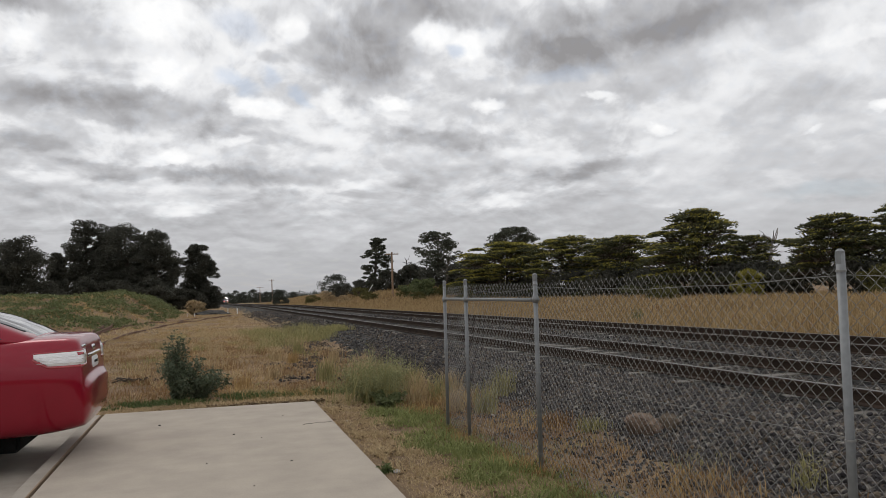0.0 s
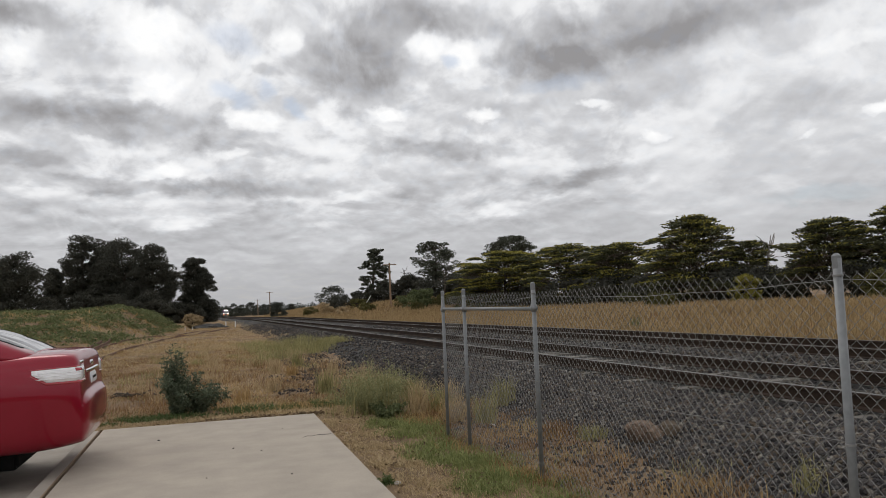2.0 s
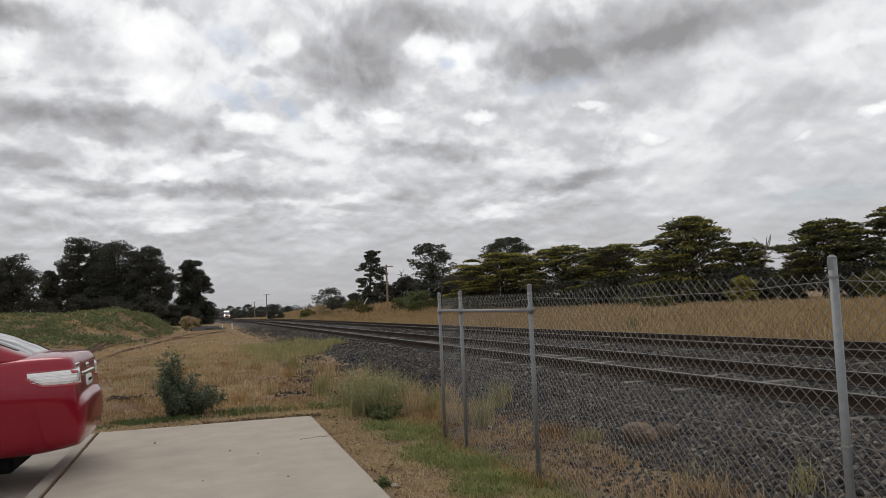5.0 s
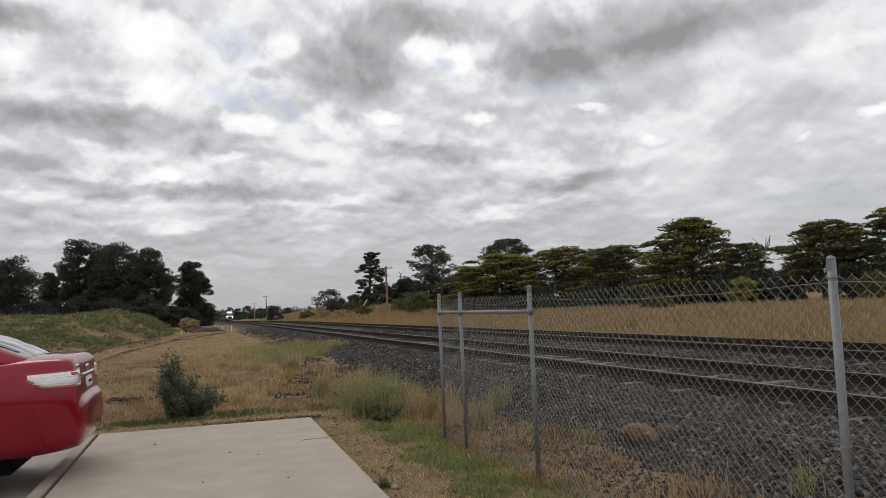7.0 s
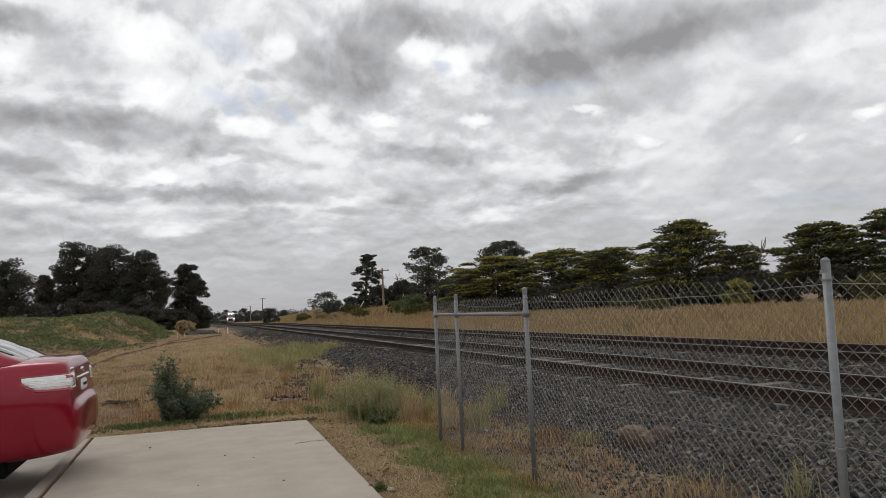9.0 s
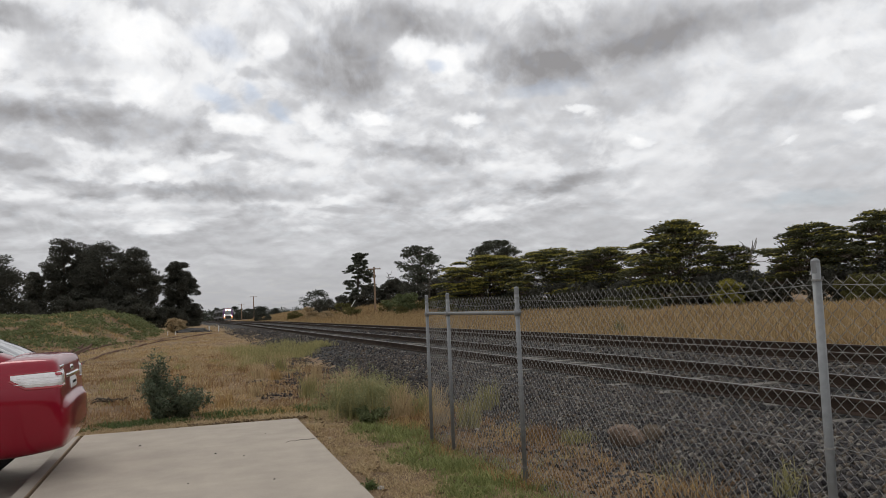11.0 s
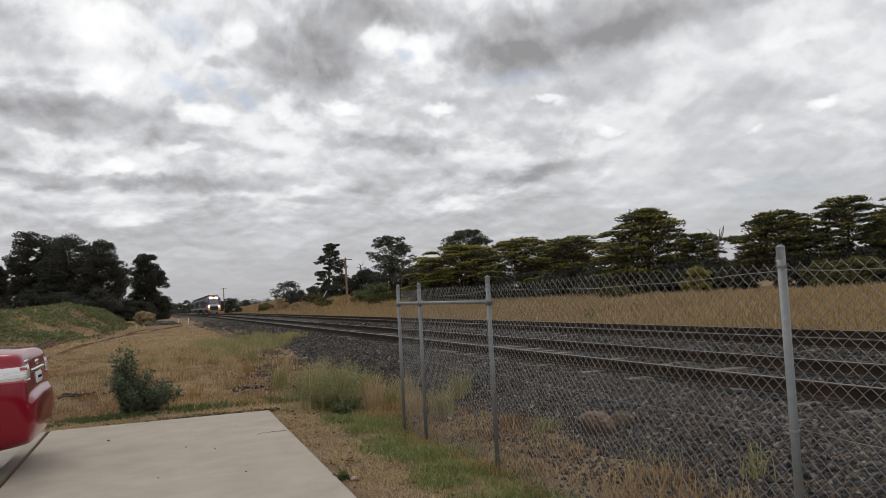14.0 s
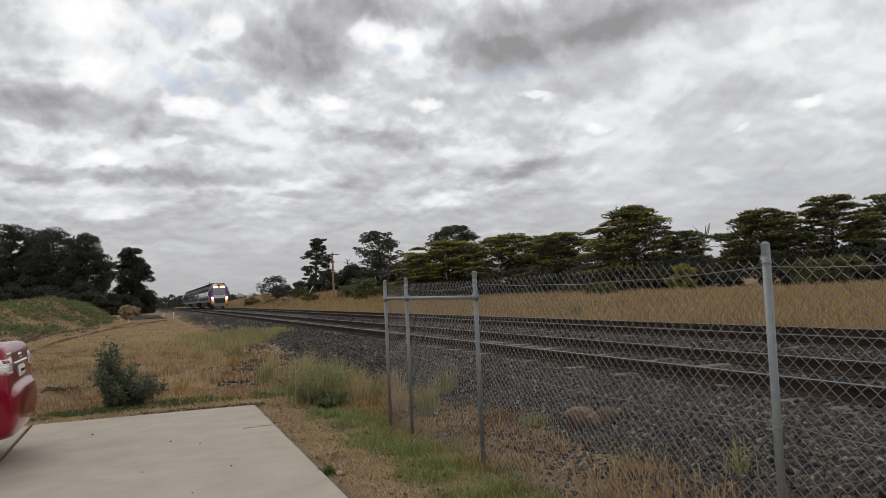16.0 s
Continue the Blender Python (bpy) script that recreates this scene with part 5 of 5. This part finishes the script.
def loft(bm, sections, close=True):
    rows = [[bm.verts.new(p) for p in s] for s in sections]
    n = len(rows[0])
    for a, b in zip(rows, rows[1:]):
        for i in range(n):
            bm.faces.new((a[i], a[(i + 1) % n], b[(i + 1) % n], b[i]))
    if close:
        bm.faces.new(rows[0][::-1])
        bm.faces.new(rows[-1])
    bmesh.ops.recalc_face_normals(bm, faces=bm.faces)
    return bm


def make_train():
    """Local frame: front at y = 0 facing -y, the rest behind along +y; z = 0 at the rail head."""
    train = tagged(new("passenger_train"), "purple, yellow and grey diesel passenger train with lit headlights", "train")
    for n in range(3):
        y0 = n * 25.2 + (0.9 if n == 0 else 0.3)
        y1 = n * 25.2 + 24.9
        bm = loft(bmesh.new(), [[(x, y, z) for x, z in train_section(CAR_W, 0.95, CAR_H - 0.2, 0)] for y in (y0, y1)])
        body = part("carriage", bm, TRAIN_GREY, train, "grey ribbed carriage body")
        bm = box(bmesh.new(), (-1.05, y0 + 0.8, CAR_H - 0.22), (1.05, y1 - 0.8, CAR_H - 0.07), 0.08)
        part("roof_unit", bm, TRAIN_SILVER, body)
        for s in (-1, 1):
            bm = box(bmesh.new(), (s * 1.452 - 0.004, y0 + 0.3, 0.98), (s * 1.452 + 0.004, y1 - 0.3, 1.3))
            part("stripe", bm, TRAIN_SILVER, body)
            bm = box(bmesh.new(), (s * 1.43 - 0.02, y0 + 0.3, 2.95), (s * 1.43 + 0.02, y1 - 0.3, 3.2))
            part("cant_rail", bm, TRAIN_SILVER, body)
            for i in range(9):
                a = y0 + 1.6 + i * 2.5
                bm = box(bmesh.new(), (s * 1.455 - 0.006, a, 1.75), (s * 1.455 + 0.006, a + 2.1, 2.6), 0.004)
                part("window", bm, DARK_GLASS, body)
            for a in (y0 + 0.5, y1 - 2.0):
                bm = box(bmesh.new(), (s * 1.46 - 0.006, a, 1.0), (s * 1.46 + 0.006, a + 1.0, 2.9), 0.004)
                part("door", bm, PURPLE if n == 0 and a < 3 else TRAIN_SILVER, body)
        bm = box(bmesh.new(), (-1.3, y0 + 5.5, 0.25), (1.3, y1 - 5.5, 0.95), 0.06)
        part("underframe", bm, TRAIN_DARK, body)
        for yb in (y0 + 3.2, y1 - 3.2):
            bogie = part("bogie", box(bmesh.new(), (-1.1, yb - 1.6, 0.42), (1.1, yb + 1.6, 0.85), 0.08), TRAIN_DARK, train)
            for dy in (-1.1, 1.1):
                for s in (-0.8, 0.8):
                    bm = rod(bmesh.new(), (s - 0.07, yb + dy, 0.43), (s + 0.07, yb + dy, 0.43), 0.43, sides=18)
                    part("wheel", bm, TRAIN_DARK, bogie)
        if n:
            bm = box(bmesh.new(), (-0.9, y0 - 0.65, 1.0), (0.9, y0 + 0.05, 3.3))
            part("gangway", bm, TRAIN_DARK, body)
    # nose: lofted, rounded towards the front
    bm = bmesh.new()
    secs = []
    for y, w, zt in ((0.95, 1.45, 3.78), (0.5, 1.43, 3.72), (0.2, 1.36, 3.6), (0.04, 1.2, 3.42), (0.0, 1.05, 3.25)):
        secs.append([(x, y + (0.32 * (z - 0.9) / 3 if y < 0.9 else 0), z) for x, z in train_section(w, 0.85, zt, 0)])
    nose = part("nose", loft(bm, secs), PURPLE, train, "rounded purple driving end")

    def front(name, pts, mat, y, label="", thick=0.03):
        bm = bmesh.new()
        f = bm.faces.new([bm.verts.new((x, y + 0.32 * (z - 0.9) / 3, z)) for x, z in pts])
        out = bmesh.ops.extrude_face_region(bm, geom=[f])
        bmesh.ops.translate(bm, verts=[v for v in out["geom"] if isinstance(v, bmesh.types.BMVert)], vec=(0, -thick, 0))
        bmesh.ops.recalc_face_normals(bm, faces=bm.faces)
        return part(name, bm, mat, nose, label)

    front("windscreen", [(-0.86, 2.05), (0.86, 2.05), (0.9, 2.9), (0.84, 3.05), (-0.84, 3.05), (-0.9, 2.9)], SHEEN_GLASS, -0.01)
    front("brow", [(-0.86, 3.12), (0.86, 3.12), (0.8, 3.42), (0.5, 3.6), (-0.5, 3.6), (-0.8, 3.42)], YELLOW, 0.01, "yellow brow over the windscreen")
    front("destination_sign", [(-0.3, 3.4), (0.3, 3.4), (0.3, 3.56), (-0.3, 3.56)], TRAIN_DARK, -0.03)
    front("fascia", [(-0.6, 1.52), (0.6, 1.52), (0.84, 1.8), (0.9, 2.12), (0.55, 2.0), (-0.55, 2.0), (-0.9, 2.12), (-0.84, 1.8)], TRAIN_WHITE, -0.01, "white panel under the windscreen")
    front("coupler_cover", [(-0.66, 0.8), (0.66, 0.8), (0.8, 1.1), (0.8, 1.45), (0.55, 1.5), (-0.55, 1.5), (-0.8, 1.45), (-0.8, 1.1)], TRAIN_DARK, -0.03, "black coupler recess")
    front("apron", [(-0.9, 0.3), (0.9, 0.3), (1.12, 0.62), (1.15, 0.78), (-1.15, 0.78), (-1.12, 0.62)], TRAIN_SILVER, -0.02, "grey lower apron", 0.25)
    for s in (-1, 1):
        front("corner_panel", [(s * 0.76, 0.66), (s * 1.24, 0.72), (s * 1.27, 1.52), (s * 0.8, 1.5)], YELLOW, -0.005, "yellow corner panel", 0.06)
        bm = bmesh.new()
        bmesh.ops.create_cone(bm, cap_ends=True, segments=16, radius1=0.13, radius2=0.11, depth=0.08, matrix=Matrix.Translation((s * 1.03, -0.06, 1.62)) @ Matrix.Rotation(radians(90), 4, "X"))
        part("headlight", bm, LAMP, nose, "glowing white headlight")
        # added glowing disc for the reddish halo round the headlights, not a lamp
        bm = bmesh.new()
        bmesh.ops.create_cone(bm, cap_ends=True, segments=12, radius1=0.15, radius2=0.12, depth=0.05, matrix=Matrix.Translation((s * 1.0, -0.03, 1.28)) @ Matrix.Rotation(radians(90), 4, "X"))
        part("halo_disc", bm, glow_material("red_halo_glow", (1.0, 0.16, 0.12), 4.0), nose)
        bm = box(bmesh.new(), (s * 1.5 - 0.07, 0.75, 1.95), (s * 1.5 + 0.07, 0.85, 2.5), 0.03)
        part("mirror", bm, TRAIN_DARK, nose)
    for x in (-0.7, -0.32, 0.32, 0.7):
        bm = bmesh.new()
        bmesh.ops.create_cone(bm, cap_ends=True, segments=14, radius1=0.14, radius2=0.12, depth=0.1, matrix=Matrix.Translation((x, 0.2, 3.24)) @ Matrix.Rotation(radians(90), 4, "X"))
        part("roof_light", bm, LAMP, nose, "glowing white roof headlight")
    return train


train = make_train()


# ---------------------------------------------------------------- parked car
PAINT = material("red_metallic_paint", (0.23, 0.003, 0.016), (0.26, 0.004, 0.02), 0.36, 0.35, scale=3, fine=400, bump=0.0, coat=0.8, spec=0.1)
TYRE = material("tyre_rubber", (0.01, 0.01, 0.01), (0.022, 0.022, 0.022), 0.9, spec=0.15, scale=6, fine=60)
ALLOY = material("alloy", (0.45, 0.45, 0.46), (0.6, 0.6, 0.61), 0.35, 0.9, scale=6, fine=60, bump=0.02)
CHROME = material("chrome", (0.75, 0.75, 0.75), (0.85, 0.85, 0.85), 0.12, 1.0, scale=6, fine=60, bump=0.0)
RED_LENS = material("red_lens", (0.30, 0.012, 0.02), (0.38, 0.02, 0.03), 0.15, scale=8, fine=60, bump=0.0, coat=1.0)
CLEAR_LENS = material("clear_lens", (0.6, 0.57, 0.58), (0.95, 0.93, 0.93), 0.18, 0.15, scale=14, fine=90, bump=0.1, depth=0.004, coat=1.0, stretch=(1, 1, 5))
PLATE = material("plate_white", (0.6, 0.6, 0.62), (0.7, 0.7, 0.72), 0.4, scale=9, fine=40, bump=0.02)
BLACK_TRIM = material("black_trim", (0.006, 0.006, 0.006), (0.014, 0.014, 0.014), 0.8, spec=0.08, scale=6, fine=60)


def half_to_full(half):
    return half + [(x, -y, z) for x, y, z in half[-2:0:-1]]


def make_car():
    """Local frame: rear at x = 0, nose at x = 4.8, near side at +y, ground at z = 0."""
    car = tagged(new("parked_car"), "glossy red four-door sedan parked on the concrete bay", "car")
    # x, half width, underside, widest height, deck height
    secs = [(0.0, 0.60, 0.47, 0.56, 0.66), (0.015, 0.70, 0.38, 0.56, 0.70), (0.05, 0.78, 0.31, 0.57, 0.735), (0.065, 0.80, 0.285, 0.58, 0.765), (0.075, 0.81, 0.28, 0.60, 0.93), (0.09, 0.82, 0.275, 0.62, 1.05), (0.115, 0.835, 0.27, 0.64, 1.105), (0.16, 0.85, 0.26, 0.66, 1.125), (0.3, 0.877, 0.24, 0.68, 1.132), (0.45, 0.893, 0.225, 0.69, 1.13), (0.62, 0.903, 0.215, 0.70, 1.125), (1.05, 0.91, 0.21, 0.70, 1.09), (2.0, 0.91, 0.2, 0.68, 1.02), (3.3, 0.905, 0.2, 0.66, 1.0), (3.7, 0.9, 0.2, 0.64, 0.98), (4.3, 0.87, 0.21, 0.60, 0.86), (4.62, 0.80, 0.24, 0.54, 0.74), (4.76, 0.68, 0.30, 0.5, 0.64), (4.8, 0.55, 0.36, 0.48, 0.58)]
    rows = []
    for x, w, zb, zm, zt in secs:
        d = zt - zm
        half = [(x, 0.0, zb), (x, w * 0.72, zb), (x, w * 0.955, zb + 0.03), (x, w * 0.985, zb + 0.4 * (zm - zb)), (x, w, zm), (x, w * 0.992, zm + 0.34 * d), (x, w * 0.965, zm + 0.66 * d), (x, w * 0.905, zm + 0.9 * d), (x, w * 0.83, zt - 0.006), (x, w * 0.5, zt + 0.012), (x, 0.0, zt + 0.018)]
        rows.append(half_to_full(half))
    bm = loft(bmesh.new(), rows)
    body = part("body", bm, PAINT, car, smooth=True)
    m = body.modifiers.new("round", "SUBSURF")
    m.levels = m.render_levels = 2
    # cabin
    cab = []
    for x, w, z0, z1, wt in ((0.44, 0.78, 1.06, 1.118, 0.66), (0.62, 0.79, 1.06, 1.195, 0.64), (0.95, 0.80, 1.05, 1.355, 0.62), (1.35, 0.82, 1.04, 1.445, 0.60), (2.1, 0.83, 1.0, 1.47, 0.60), (2.7, 0.82, 0.98, 1.45, 0.6), (3.2, 0.80, 0.97, 1.24, 0.62), (3.62, 0.78, 0.95, 1.0, 0.66)):
        cab.append(half_to_full([(x, 0.0, z0), (x, w, z0), (x, w * 0.985, z0 + 0.3 * (z1 - z0)), (x, wt + 0.08, z0 + 0.86 * (z1 - z0)), (x, wt - 0.02, z0 + 0.97 * (z1 - z0)), (x, wt * 0.5, z1 + 0.01), (x, 0.0, z1 + 0.015)]))
    cabin = part("cabin", loft(bmesh.new(), cab), PAINT, car, smooth=True)
    m = cabin.modifiers.new("round", "SUBSURF")
    m.levels = m.render_levels = 2

    def pane(name, pts, mat, parent, thick=0.012, label=""):
        bm = bmesh.new()
        f = bm.faces.new([bm.verts.new(p) for p in pts])
        bm.normal_update()
        out = bmesh.ops.extrude_face_region(bm, geom=[f])
        bmesh.ops.translate(bm, verts=[v for v in out["geom"] if isinstance(v, bmesh.types.BMVert)], vec=f.normal * thick)
        bmesh.ops.recalc_face_normals(bm, faces=bm.faces)
        return part(name, bm, mat, parent, label)

    for s in (1, -1):
        for x in (1.16, 3.9):
            wheel = part("wheel", rod(bmesh.new(), (x, s * 0.70, 0.235), (x, s * 0.90, 0.235), 0.335, sides=32), TYRE, car, "black tyre")
            part("rim", rod(bmesh.new(), (x, s * 0.88, 0.235), (x, s * 0.908, 0.235), 0.21, sides=24), ALLOY, wheel, "alloy rim")
            part("wheel_arch", rod(bmesh.new(), (x, s * 0.60, 0.34), (x, s * 0.9125, 0.34), 0.36, sides=32), BLACK_TRIM, car)
    # black box added under the floor to deepen the shade below the car
    part("underbody_shade", box(bmesh.new(), (0.62, -0.66, 0.08), (4.4, 0.66, 0.27), 0.03), BLACK_TRIM, car, "black block under the floor, standing in for shade")
    # details laid on the finished skin: rays from outside find the surface
    from mathutils.bvhtree import BVHTree
    bpy.context.view_layer.update()
    skin = BVHTree.FromObject(body, bpy.context.evaluated_depsgraph_get())
    cabin_skin = BVHTree.FromObject(cabin, bpy.context.evaluated_depsgraph_get())

    def wrap(name, grid, mat, parent, lift=0.005, label="", skin=skin):
        """grid(u, v) gives an outside point and an inside point; the patch hugs the skin between them."""
        nu, nv = 14, 5
        v = []
        for i in range(nu + 1):
            for j in range(nv + 1):
                o, c = (Vector(p) for p in grid(i / nu, j / nv))
                hit, normal, _, _ = skin.ray_cast(o, (c - o).normalized())
                hit, normal = (hit, normal) if hit else (c, (o - c).normalized())
                edge = 0.0 if i in (0, nu) or j in (0, nv) else 1.0
                v.append(hit + normal * (0.001 + lift * edge))
        f = [[i * (nv + 1) + j, (i + 1) * (nv + 1) + j, (i + 1) * (nv + 1) + j + 1, i * (nv + 1) + j + 1] for i in range(nu) for j in range(nv)]
        return part(name, mesh_of(name, v, f, mat, True), None, parent, label)

    def corner(s, a0, a1, z0, z1, taper=0.0):
        """A band round the rear corner: angles in degrees from the side (90) to the rear (180)."""
        def grid(u, v):
            a = radians(a0 + (a1 - a0) * u)
            lo, hi = z0(u), z1(u)
            z = lo + (hi - lo) * v
            c = (0.62, s * 0.42, z)
            return (c[0] + 2 * math.cos(a), c[1] + 2 * s * math.sin(a), z), c
        return grid

    def rear_glass(grow):
        return lambda u, v: ((0.50 - grow + (0.62 + 2 * grow) * v, (2 * u - 1) * (0.55 + grow), 3), (0.50 - grow + (0.62 + 2 * grow) * v, (2 * u - 1) * (0.55 + grow), 1.08))

    surround = wrap("window_surround", rear_glass(0.03), BLACK_TRIM, cabin, 0.004, "black edge of the rear window", cabin_skin)
    wrap("rear_window", rear_glass(0.0), DARK_GLASS, surround, 0.010, "", cabin_skin)
    for s in (1, -1):
        def side_glass(u, v):
            x = 0.74 + 0.34 * v + (1.86 - 0.5 * v) * u
            z = 1.125 + (0.25 - 0.02 * u) * v
            return (x, 2 * s, z), (x, 0, z)

        wrap("side_window", side_glass, DARK_GLASS, cabin, 0.006, "", cabin_skin)
    for s in (1, -1):
        lamp = wrap("tail_light", corner(s, 109, 168, lambda u: 0.945 - 0.075 * min(1, u * 4.5) + 0.004 * u, lambda u: 0.985 + 0.022 * u), CLEAR_LENS, car, 0.012, "clear and red tail light")
        wrap("red_lens", corner(s, 107.5, 170, lambda u: 0.925 - 0.078 * min(1, u * 4.5) + 0.004 * u, lambda u: 0.947 - 0.075 * min(1, u * 4.5) + 0.004 * u), RED_LENS, lamp, 0.008, "red lower lens")
        wrap("lamp_edge", corner(s, 107.5, 170, lambda u: 0.983 + 0.022 * u, lambda u: 0.994 + 0.022 * u), RED_LENS, lamp, 0.006)
        wrap("red_reflector", corner(s, 143, 152, lambda u: 0.955, lambda u: 0.99), RED_LENS, lamp, 0.016)
        for k in range(3):
            z = 0.895 + 0.026 * k
            wrap("reflector", corner(s, 112, 150, lambda u: z, lambda u: z + 0.006), CHROME, lamp, 0.015)
    wrap("fuel_flap", lambda u, v: ((0.80 + 0.17 * u, 2, 0.83 + 0.16 * v), (0.80 + 0.17 * u, 0, 0.83 + 0.16 * v)), PAINT, car, 0.003, "red fuel filler flap")
    wrap("trunk_badge", lambda u, v: ((-1, -0.09 + 0.18 * u, 0.97 + 0.05 * v), (1, -0.09 + 0.18 * u, 0.97 + 0.05 * v)), CHROME, car, 0.008, "chrome emblem")
    wrap("trunk_trim", lambda u, v: ((-1, -0.42 + 0.84 * u, 0.915 + 0.035 * v), (1, -0.42 + 0.84 * u, 0.915 + 0.035 * v)), CHROME, car, 0.02, "chrome strip over the plate")
    wrap("name_badge", lambda u, v: ((-1, 0.48 + 0.2 * u, 1.025 + 0.022 * v), (1, 0.48 + 0.2 * u, 1.025 + 0.022 * v)), CHROME, car, 0.005, "small chrome name badge")
    plate = wrap("number_plate", lambda u, v: ((-1, -0.19 + 0.38 * u, 0.795 + 0.11 * v), (1, -0.19 + 0.38 * u, 0.795 + 0.11 * v)), PLATE, car, 0.012, "white number plate")
    wrap("plate_marking", lambda u, v: ((-1, -0.14 + 0.28 * u, 0.83 + 0.04 * v), (1, -0.14 + 0.28 * u, 0.83 + 0.04 * v)), BLACK_TRIM, plate, 0.014, "plain dark bar")
    return car


car = make_car()
car.matrix_world = pose(-1.02, 8.62, 0.01, 0, 0, 180)


# ---------------------------------------------------------------- movement
def motions():
    rows = []
    for t in range(0, 17, 2):
        y = 121.5 + (16 - t) * 21.0
        rows.append((t, pose(FAR_X, y, HEAD + float(grade(y)), -math.degrees(0.0043) if y > 105 else 0, 0, 0)))
    walk(train, rows)


motions()
